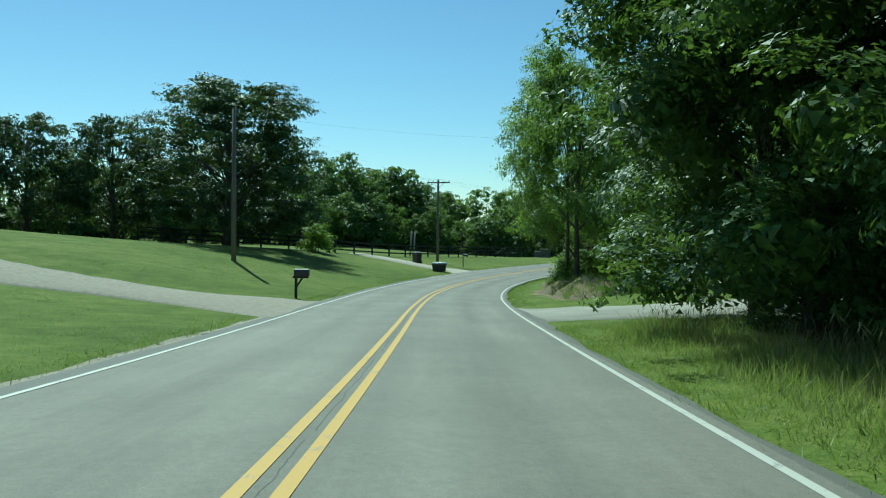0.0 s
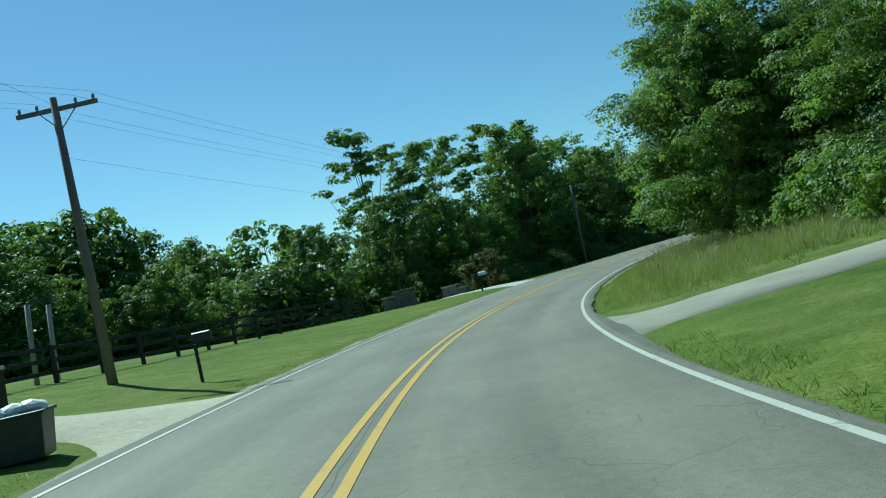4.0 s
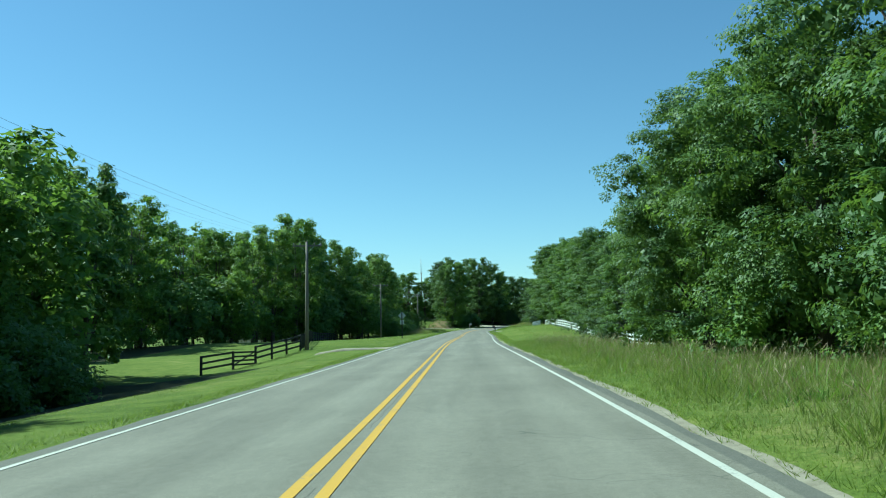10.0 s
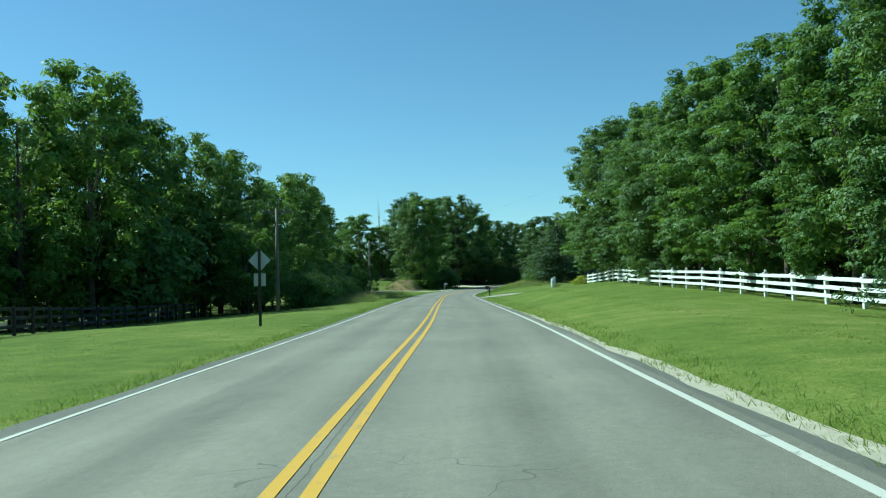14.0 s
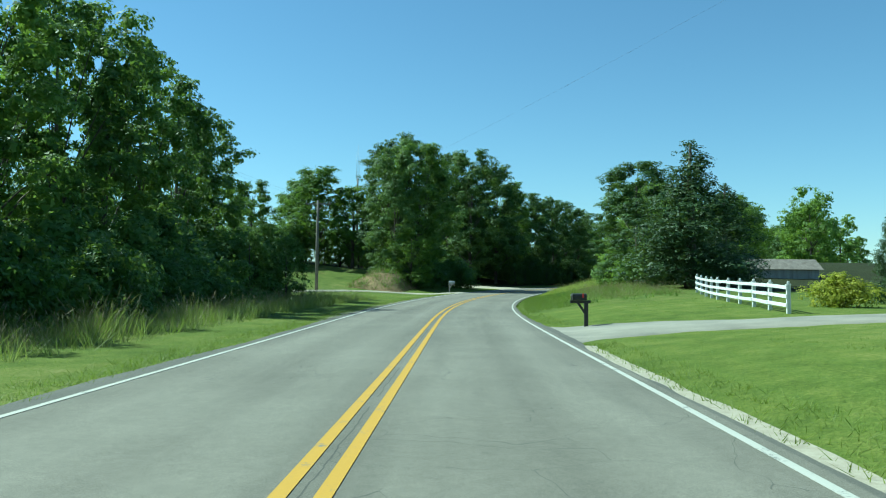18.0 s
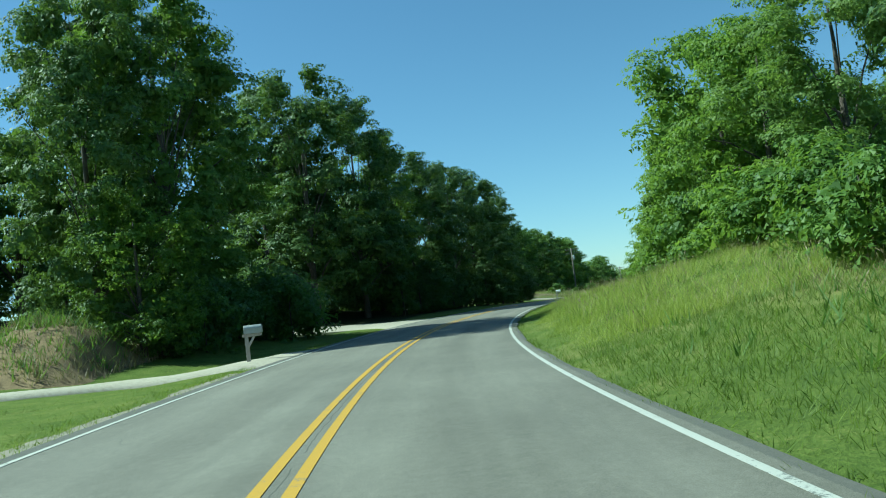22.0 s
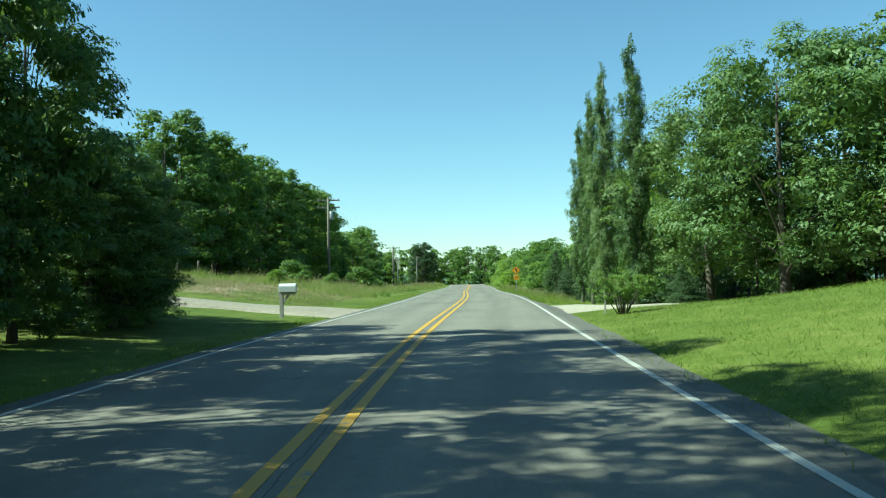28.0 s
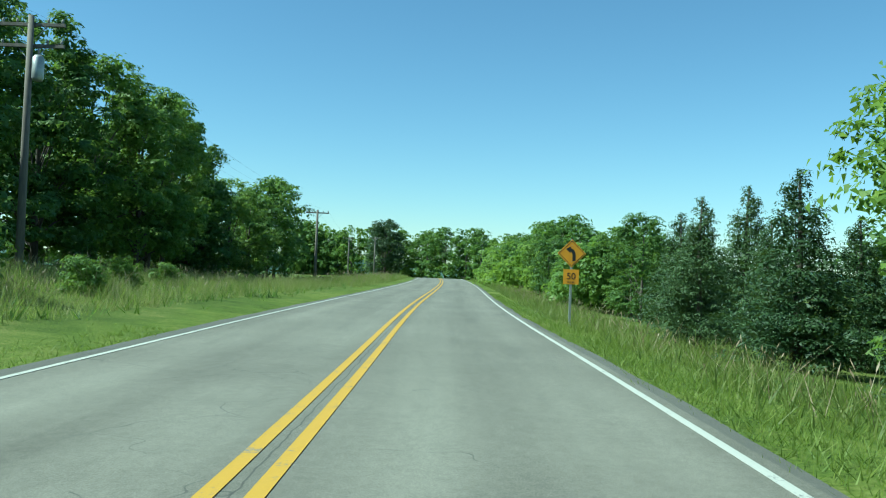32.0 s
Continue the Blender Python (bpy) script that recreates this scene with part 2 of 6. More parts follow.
BARK = simple("bark", (0.035, 0.028, 0.022), (0.14, 0.115, 0.09), 0.95, 5.0, relief=0.03, fine=30, stretch=(1, 1, 0.25))
PALE_BARK = simple("pale bark", (0.12, 0.11, 0.09), (0.32, 0.30, 0.26), 0.95, 5.0, relief=0.02, fine=30, stretch=(1, 1, 0.3))
POLE_WOOD = simple("weathered pole wood", (0.10, 0.085, 0.07), (0.24, 0.21, 0.18), 0.9, 3.0, relief=0.004, fine=40, stretch=(1, 1, 0.08))
BLACK_WOOD = simple("black-stained fence board", (0.012, 0.012, 0.011), (0.05, 0.047, 0.042), 0.85, 4.0, relief=0.003, fine=40)
WHITE_PAINT = simple("white vinyl", (0.630, 0.639, 0.630), (0.756, 0.756, 0.738), 0.45, 1.5, fine=20)
GREY_WOOD = simple("grey weathered wood", (0.22, 0.20, 0.18), (0.46, 0.43, 0.39), 0.9, 3.0, relief=0.004, fine=50, stretch=(1, 1, 0.12))
BLACK_METAL = simple("black enamel", (0.012, 0.012, 0.012), (0.035, 0.035, 0.036), 0.4, 4.0, fine=70)
PALE_METAL = simple("pale galvanised sheet", (0.55, 0.56, 0.56), (0.75, 0.76, 0.75), 0.4, 3.0, metal=0.35, fine=50)
GREY_METAL = simple("galvanised steel", (0.28, 0.29, 0.29), (0.46, 0.47, 0.46), 0.5, 4.0, metal=0.6, fine=60)
SIGN_BACK = simple("bare aluminium", (0.36, 0.37, 0.36), (0.50, 0.51, 0.50), 0.5, 3.0, metal=0.5, fine=50)
SIGN_YELLOW = simple("orange-yellow sign sheeting", (0.66, 0.28, 0.015), (0.74, 0.34, 0.02), 0.5, 5.0)
SIGN_BLACK = simple("black sign ink", (0.012, 0.012, 0.012), (0.02, 0.02, 0.02), 0.6, 5.0)
STONE = simple("dark fieldstone", (0.07, 0.068, 0.062), (0.22, 0.21, 0.19), 0.9, 2.5, relief=0.02, fine=25)
STONE_CAP = simple("grey capstone", (0.16, 0.155, 0.145), (0.32, 0.31, 0.29), 0.85, 2.5, relief=0.01, fine=25)
PLASTIC = simple("dark bin plastic", (0.012, 0.014, 0.014), (0.035, 0.038, 0.038), 0.45, 4.0)
WIRE = simple("black cable", (0.01, 0.01, 0.01), (0.02, 0.02, 0.02), 0.6, 4.0)
SIDING = simple("grey siding", (0.36, 0.37, 0.37), (0.48, 0.48, 0.47), 0.7, 2.0)
GLASS_DARK = simple("dark window glass", (0.01, 0.012, 0.014), (0.02, 0.023, 0.026), 0.08, 3.0)
RED_PAINT = simple("red paint", (0.35, 0.02, 0.02), (0.45, 0.03, 0.03), 0.5, 3.0)
LEAF_OAK = leaf_material("oak leaves", (0.050, 0.100, 0.020), (0.120, 0.200, 0.036), (0.235, 0.315, 0.060), 0.42)
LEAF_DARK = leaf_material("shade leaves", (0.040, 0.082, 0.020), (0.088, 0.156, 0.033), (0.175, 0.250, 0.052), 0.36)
LEAF_LIGHT = leaf_material("locust leaves", (0.072, 0.131, 0.020), (0.153, 0.239, 0.032), (0.297, 0.378, 0.059), 0.48)
LEAF_GREY = leaf_material("pear leaves", (0.045, 0.090, 0.026), (0.105, 0.165, 0.046), (0.25, 0.30, 0.12), 0.28)
LEAF_POPLAR = leaf_material("poplar leaves", (0.050, 0.090, 0.030), (0.110, 0.165, 0.052), (0.25, 0.29, 0.12), 0.25)
# leaf colour darkened to stand in for the backlit, shaded side of roadside trees
LEAF_SHADED = leaf_material("shade-darkened leaves", (0.033, 0.068, 0.018), (0.068, 0.122, 0.029), (0.145, 0.212, 0.046), 0.27)
LEAF_MAPLE = leaf_material("maple leaves", (0.053, 0.101, 0.024), (0.133, 0.207, 0.046), (0.258, 0.331, 0.087), 0.5)
LEAF_CEDAR = leaf_material("cedar needles", (0.018, 0.039, 0.015), (0.040, 0.075, 0.024), (0.083, 0.120, 0.039), 0.15)
LEAF_RED = leaf_material("plum leaves", (0.035, 0.022, 0.016), (0.075, 0.042, 0.028), (0.12, 0.075, 0.045))
LEAF_GOLD = leaf_material("golden juniper", (0.12, 0.14, 0.012), (0.26, 0.27, 0.02), (0.40, 0.38, 0.04))
BLADE_LAWN = leaf_material("lawn blades", (0.082, 0.127, 0.018), (0.148, 0.197, 0.030), (0.246, 0.279, 0.057), 0.4)
# sunlight on the facing bank is put into this lighter blade colour
BLADE_SUNLIT = leaf_material("sun-brightened verge blades", (0.22, 0.26, 0.045), (0.39, 0.42, 0.085), (0.58, 0.55, 0.21), 0.5)
BLADE_TALL = leaf_material("tall grass blades", (0.093, 0.128, 0.025), (0.204, 0.225, 0.060), (0.399, 0.340, 0.170), 0.45)
STRAW = leaf_material("dry grass", (0.16, 0.11, 0.06), (0.27, 0.20, 0.12), (0.38, 0.31, 0.2), 0.2)

# ---- mesh helpers ----
rng = np.random.default_rng(7)


def mesh_of(name, verts, faces, material, smooth=False):
    me = bpy.data.meshes.new(name)
    me.from_pydata([tuple(v) for v in verts], [], [tuple(f) for f in faces])
    me.materials.append(material)
    if smooth:
        me.polygons.foreach_set("use_smooth", [True] * len(me.polygons))
    me.update()
    return me


def quad_mesh(name, verts, material, corners=4):
    """A mesh of loose polygons of so many corners each; verts: (n * corners, 3)."""
    n = len(verts) // corners
    me = bpy.data.meshes.new(name)
    me.vertices.add(len(verts))
    me.vertices.foreach_set("co", np.asarray(verts, np.float32).ravel())
    me.loops.add(n * corners)
    me.loops.foreach_set("vertex_index", np.arange(n * corners, dtype=np.int32))
    me.polygons.add(n)
    me.polygons.foreach_set("loop_start", np.arange(0, n * corners, corners, dtype=np.int32))
    me.materials.append(material)
    me.update(calc_edges=True)
    return me


def part(name, bm, material, parent, label=""):
    """Links a bmesh or a mesh as one mesh object under a thing or part."""
    if isinstance(bm, bpy.types.Mesh):
        me = bm
    else:
        me = bpy.data.meshes.new(name)
        bm.to_mesh(me)
        bm.free()
        me.materials.append(material)
    ob = new(name, me)
    ob.parent = parent
    if label:
        ob["label"] = label
    return ob


def thing(name, m, label, category, group="", kind=""):
    ob = new(name)
    ob.matrix_basis = m
    return tagged(ob, label, category, group, kind)


def box(sx, sy, sz, x=0.0, y=0.0, z=0.0, bevel=0.0, bm=None, rot=None):
    """A box with rounded edges whose middle of the foot is at x, y, z."""
    b = bmesh.new()
    bmesh.ops.create_cube(b, size=1)
    bmesh.ops.scale(b, vec=(sx, sy, sz), verts=b.verts)
    if bevel:
        bmesh.ops.bevel(b, geom=b.edges[:], offset=bevel, segments=2, affect="EDGES", profile=0.6)
    bmesh.ops.translate(b, vec=(0, 0, sz / 2), verts=b.verts)
    if rot:
        bmesh.ops.transform(b, matrix=pose(0, 0, 0, *rot), verts=b.verts)
    bmesh.ops.translate(b, vec=(x, y, z), verts=b.verts)
    if bm is None:
        return b
    me = bpy.data.meshes.new("tmp")
    b.to_mesh(me)
    b.free()
    bm.from_mesh(me)
    bpy.data.meshes.remove(me)
    return bm


def tube(points, radii, sides=8, bm=None, cap=True):
    """A round tapering bar along points."""
    b = bm or bmesh.new()
    pts = [Vector(p) for p in points]
    rings = []
    for i, p in enumerate(pts):
        way = (pts[min(i + 1, len(pts) - 1)] - pts[max(i - 1, 0)]).normalized()
        side = way.orthogonal().normalized() if abs(way.z) < 0.9 else (Vector((1, 0, 0)) - way * way.x).normalized()
        up = way.cross(side)
        rings.append([b.verts.new(p + (side * math.cos(a) + up * math.sin(a)) * radii[i]) for a in (2 * math.pi * k / sides for k in range(sides))])
    for r0, r1 in zip(rings, rings[1:]):
        for k in range(sides):
            f = b.faces.new((r0[k], r0[(k + 1) % sides], r1[(k + 1) % sides], r1[k]))
            f.smooth = True
    if cap:
        b.faces.new(rings[0][::-1])
        b.faces.new(rings[-1])
    return b

# ---- the road's line: headings in degrees and heights in metres every 12 m along the yellow line ----
STEP = 12
HEADING = [0.01, 0.4, 0.5, -1.39, -5.65, -10.92, -16.36, -22.05, -27.84, -33.19, -38.54, -44.85, -49.04,
    -49.93, -49.46, -49.52, -49.45, -49.97, -51, -51.42, -50.71, -50.31, -50.56, -50.79, -50.64, -50.91,
    -52.41, -54.37, -57.13, -60.08, -63.4, -68.27, -73.33, -76.02, -77.23, -78.69, -79.59, -79.48, -78.72,
    -77.76, -77.3, -77.91, -78.51, -78.64, -78.46, -78.17, -77.81, -77.43, -77.05, -76.69, -76.35]
LEVEL = [-1.25, -1.89, -2.43, -2.9, -3.27, -3.52, -3.67, -3.74, -3.75, -3.69, -3.58, -3.42, -3.22, -3.05,
    -2.92, -2.81, -2.69, -2.57, -2.4, -2.25, -2.12, -1.99, -1.86, -1.74, -1.63, -1.51, -1.36, -1.19, -0.96,
    -0.71, -0.42, -0.08, 0.25, 0.53, 0.72, 0.83, 0.88, 0.91, 0.92, 0.93, 0.92, 0.9, 0.89, 0.89, 0.91, 0.93,
    0.96, 0.99, 1.02, 1.05, 1.09]
BANK = [-0.003, 0.002, 0.008, 0.015, 0.022, 0.028, 0.032, 0.035, 0.034, 0.030, 0.021, 0.007, -0.008, -0.021,
    -0.030, -0.036, -0.037, -0.036, -0.032, -0.027, -0.021, -0.016, -0.011, -0.005, 0.001, 0.008, 0.016,
    0.022, 0.024, 0.021, 0.017, 0.012, 0.006, -0.001, -0.007, -0.013, -0.015, -0.012, -0.006, -0.001, 0.003,
    0.004, 0.004, 0.003, 0.003, 0.002, 0.001, 0.001, 0.001, 0.001, 0.000]
START = (-1.08, 0.00)
LANE_R, LANE_L = 3.30, 3.39

# ---- the lie of the land ----
RES = 0.5
_s = np.arange(0, STEP * (len(HEADING) - 1) + RES / 2, RES)
_h = np.radians(np.interp(_s, np.arange(len(HEADING)) * STEP, HEADING))


def eased(values):
    """Values at the road's knots, rounded off between them."""
    v = np.interp(_s, np.arange(len(values)) * STEP, values)
    k = np.hanning(int(16 / RES) + 1)
    k /= k.sum()
    pad = len(k) // 2
    return np.convolve(np.concatenate([2 * v[0] - v[pad:0:-1], v, 2 * v[-1] - v[-2:-pad - 2:-1]]), k, "valid")


_d = np.stack([-np.sin(_h), np.cos(_h)], 1)
_xy = np.concatenate([[[0, 0]], np.cumsum((_d[1:] + _d[:-1]) / 2 * RES, 0)]) + np.array(START)
_z, _b = eased(LEVEL), eased(BANK)
# the road runs straight on before and behind
BACK, AHEAD = 90.0, 60.0
nb, na = int(BACK / RES), int(AHEAD / RES)
_g0 = (_z[20] - _z[0]) / (20 * RES)
_xy = np.concatenate([_xy[0] - _d[0] * np.arange(nb, 0, -1)[:, None] * RES, _xy])
_z = np.concatenate([_z[0] - _g0 * np.arange(nb, 0, -1) * RES, _z])
_s = np.concatenate([-np.arange(nb, 0, -1) * RES, _s])
_h = np.concatenate([np.full(nb, _h[0]), _h])
_b = np.concatenate([np.full(nb, _b[0]), _b])
_turn = radians(75) / 60                       # past the last crest it bends to the left
for _ in range(na):
    hd = _h[-1] + _turn * RES
    _h = np.append(_h, hd)
    _xy = np.vstack([_xy, _xy[-1] + np.array([-math.sin(hd), math.cos(hd)]) * RES])
    _z = np.append(_z, _z[-1] - 0.012 * RES)
    _s = np.append(_s, _s[-1] + RES)
    _b = np.append(_b, _b[-1])


def on_road(s, lat=0.0):
    """Plan place and heading (radians) at station s, lat metres to the right of the yellow line."""
    x, y, h = np.interp(s, _s, _xy[:, 0]), np.interp(s, _s, _xy[:, 1]), np.interp(s, _s, _h)
    return x + np.cos(h) * lat, y + np.sin(h) * lat, h


def station(x, y):
    """Station and side distance of plan places (arrays)."""
    x, y = np.atleast_1d(x), np.atleast_1d(y)
    out_s, out_l = np.empty(len(x)), np.empty(len(x))
    coarse = slice(None, None, 4)
    for a in range(0, len(x), 4000):
        px, py = x[a:a + 4000, None], y[a:a + 4000, None]
        d = (px - _xy[coarse, 0]) ** 2 + (py - _xy[coarse, 1]) ** 2
        j = d.argmin(1) * 4
        for _ in range(2):
            j = np.clip(j + np.round(((px[:, 0] - _xy[j, 0]) * -np.sin(_h[j]) + (py[:, 0] - _xy[j, 1]) * np.cos(_h[j])) / RES).astype(int), 0, len(_s) - 1)
        out_s[a:a + 4000] = _s[j]
        out_l[a:a + 4000] = (px[:, 0] - _xy[j, 0]) * np.cos(_h[j]) + (py[:, 0] - _xy[j, 1]) * np.sin(_h[j])
    return out_s, out_l


# heights over the road at 7, 11, 17, 28 and 60 m to either side
OFFSETS = (3.9, 7, 11, 17, 28, 60)
LEFT = [
    (-90, 0.1, 0.3, 0.5, 0.9, 1.8), (15, 0.05, 0.2, 0.5, 1.0, 1.8), (30, 0.1, 0.4, 0.8, 1.5, 2.4), (36, 0.3, 0.95, 1.8, 2.8, 3.2), (46, 0.5, 1.35, 2.3, 3.2, 3.0),
    (66, 0.2, 0.7, 1.7, 2.0, 2.0), (84, 0.15, 0.65, 1.1, 1.6, 2.0), (100, 0.1, 0.4, 0.7, 1.2, 1.5), (112, 0.1, 0.15, 0.1, 0.1, 0.2), (130, -0.25, -0.9, -2.0, -3.5, -5),
    (185, -0.2, -0.9, -1.8, -3.0, -5), (203, -0.1, -0.9, -1.6, -1.8, -3), (216, 0.0, -0.15, -0.7, -0.9, -1.5), (240, 0.05, 0.0, -0.1, -0.2, -0.8), (285, 0.0, -0.3, -0.9, -1.6, -3),
    (310, 0.0, -0.2, -0.3, -0.2, -1), (345, 0.0, 0.15, 0.3, 1.2, 3), (352, -0.25, 0.1, 0.6, 1.9, 3.3), (359, -0.1, 0.5, 1.2, 2.6, 3.5), (366, 0.2, 1.0, 2.4, 3.4, 4), (373, 0.02, 0.2, 1.2, 3.2, 4), (386, 0.02, 0.2, 1.2, 3.0, 4), (393, 0.2, 0.7, 1.6, 2.6, 3), (410, 0.2, 0.5, 0.8, 1.0, 0.5), (436, 0.05, 0.25, 0.6, 1.2, 0.4), (446, 0.3, 1.0, 1.7, 1.9, 0.8),
    (462, 0.3, 1.0, 1.8, 1.7, -1), (482, 0.25, 0.8, 1.1, 0.8, -3), (520, 0.1, 0.1, -0.2, -1.5, -6), (680, 0.0, -0.3, -1.0, -3.0, -8),
]
RIGHT = [
    (-90, 0.1, 0.3, 0.6, 1.0, 1.5), (12, 0.0, 0.2, 0.6, 1.0, 1.5), (24, 0.05, 0.15, 0.3, 0.5, 1.0), (30, 0.15, 0.6, 0.9, 1.2, 1.6), (36, 0.35, 1.15, 1.4, 1.6, 2.2),
    (56, 0.35, 1.2, 1.6, 1.9, 2.3), (66, 0.25, 0.7, 0.9, 1.2, 1.8), (77, 0.1, 0.3, 0.5, 1.2, 3), (88, 0.3, 0.65, 0.9, 1.4, 3), (105, 0.2, 0.35, 0.6, 1.2, 3), (125, 0.1, 0.25, 0.5, 1.0, 3), (170, 0.05, 0.0, 0.2, 0.8, 2.5),
    (205, 0.05, -0.45, -1.1, -1.2, -1.0), (213, 0.05, -0.35, -0.9, -1.0, -0.8), (220, 0.1, -0.15, -0.6, -0.7, -0.6), (234, 0.25, 0.2, -0.05, -0.2, -0.2), (245, 0.5, 0.55, 0.35, 0.3, 0.3), (256, 0.65, 0.8, 0.75, 0.8, 0.8), (268, 0.75, 1.1, 1.2, 1.3, 1.3), (284, 0.4, 0.75, 0.9, 1.0, 1.0),
    (293, 0.15, 0.35, 0.6, 0.9, 1.0), (303, 0.35, 0.6, 0.6, 0.7, 1.2), (314, 0.5, 0.85, 0.75, 0.9, 1.5), (326, 0.6, 1.25, 1.2, 1.6, 2), (345, 0.5, 1.2, 1.7, 1.6, 1.2), (352, 0.8, 1.9, 2.5, 2.3, 1.8), (360, 0.7, 1.7, 2.4, 3.0, 2.4), (372, 0.4, 0.9, 1.8, 3.4, 2.5), (392, 0.3, 0.75, 1.6, 3.4, 2.5), (410, 0.4, 1.0, 1.6, 2.2, 2), (428, 0.4, 0.9, 1.0, 1.0, 1.2), (439, -0.05, -0.1, -0.1, -0.2, -0.5),
    (450, -0.45, -0.6, -0.7, -0.9, -1.5), (470, -0.5, -0.9, -1.3, -1.7, -2.5), (680, -0.3, -0.9, -1.6, -2.6, -5),
]


def side_height(table, s, d):
    st = np.array([r[0] for r in table], float)
    tab = np.array([(-0.05, *r[1:]) for r in table])
    cols = np.stack([np.interp(s, st, tab[:, k]) for k in range(6)], 1)
    d = np.clip(d, OFFSETS[0], OFFSETS[-1])
    k = np.clip(np.searchsorted(OFFSETS, d) - 1, 0, 4)
    o = np.array(OFFSETS)
    u = (d - o[k]) / (o[k + 1] - o[k])
    i = np.arange(len(s))
    return cols[i, k] * (1 - u) + cols[i, k + 1] * u


def rolling(x, y):
    return 0.5 * np.sin(x / 23 + 1.3) * np.sin(y / 31) + 0.25 * np.sin(x / 9.1) * np.sin(y / 7.7 + 2)


def ground_z(x, y):
    """Height of the ground sheet at plan places (arrays)."""
    x, y = np.atleast_1d(np.asarray(x, float)), np.atleast_1d(np.asarray(y, float))
    s, lat = station(x, y)
    d = np.abs(lat)
    zr = np.interp(s, _s, _z) - np.interp(s, _s, _b) * np.clip(lat, -5, 5)
    dz = np.where(lat > 0, side_height(RIGHT, s, d), side_height(LEFT, s, d))
    dz = np.where(d < 3.9, -0.16 + 0.11 * np.clip((d - 3.3) / 0.35, 0, 1), dz)
    wild = np.clip((d - 9) / 25, 0, 1)
    far = np.clip((d - 120) / 500, 0, 1)
    return zr + dz + rolling(x, y) * wild - far * 10 + np.clip((d - 1200) / 1500, 0, 1) * 34


def ground_at(s, lat):
    x, y, h = on_road(s, lat)
    return float(x), float(y), float(ground_z(x, y)[0]), float(h)


def placed(s, lat, turn=0.0, sink=0.0, scale=1.0):
    """A pose on the ground at (s, lat), turned by so many degrees from the road's way."""
    x, y, z, h = ground_at(s, lat)
    return pose(x, y, z - sink, 0, 0, math.degrees(h) + turn) @ Matrix.Scale(scale, 4)


def zone(s, lat):
    """How mown, wooded and bare the ground is (0 to 1)."""
    d = np.abs(lat)
    L, R = lat < 0, lat > 0

    def within(a, b, soft=3.0):
        return np.clip((s - a) / soft, 0, 1) * np.clip((b - s) / soft, 0, 1)

    def beyond(v, soft=2.0):
        return np.clip((d - v) / soft + 0.5, 0, 1)
    mown = np.zeros(len(s))
    mown = np.maximum(mown, L * within(-90, 128) * (1 - beyond(60)))
    mown = np.maximum(mown, L * within(120, 330) * (1 - beyond(6.0)))
    mown = np.maximum(mown, L * within(198, 290) * (1 - beyond(40)))
    mown = np.maximum(mown, L * within(318, 372) * (1 - beyond(14)))
    mown = np.maximum(mown, L * within(372, 445) * (1 - beyond(5.2)))
    mown = np.maximum(mown, R * within(26, 70) * (1 - beyond(60)))
    mown = np.maximum(mown, R * within(-90, 300, 6) * (1 - beyond(4.5, 0.8)))
    mown = np.maximum(mown, R * within(194, 312) * (1 - beyond(70)))
    mown = np.maximum(mown, R * within(412, 478) * (1 - beyond(45)))
    mown = np.maximum(mown, within(440, 640) * (1 - beyond(4.9, 1)))
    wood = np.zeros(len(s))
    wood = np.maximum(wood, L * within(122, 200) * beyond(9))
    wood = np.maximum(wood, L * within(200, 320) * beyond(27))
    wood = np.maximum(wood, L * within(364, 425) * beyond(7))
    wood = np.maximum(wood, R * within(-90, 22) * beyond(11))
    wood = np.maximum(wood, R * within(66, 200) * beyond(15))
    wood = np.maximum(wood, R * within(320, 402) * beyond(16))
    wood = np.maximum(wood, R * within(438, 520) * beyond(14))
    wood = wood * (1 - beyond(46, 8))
    bare = np.maximum(R * within(33, 58, 2) * np.clip(1 - np.abs(d - 5.6) / 1.2, 0, 1) * 0.8, L * within(352, 366, 2) * np.clip(1 - np.abs(d - 11) / 2.5, 0, 1))
    bare = np.maximum(bare, L * within(441, 458, 3) * np.clip(1 - np.abs(d - 11) / 5, 0, 1) * 0.6)
    return mown, wood, bare


def growing(a, b, fine, to, grow=1.35):
    inner = np.arange(a, b + fine / 2, fine)
    steps, w = [], fine
    while sum(steps) < to:
        w *= grow
        steps.append(w)
    out = np.cumsum(steps)
    return np.concatenate([(inner[0] - out)[::-1], inner, inner[-1] + out])


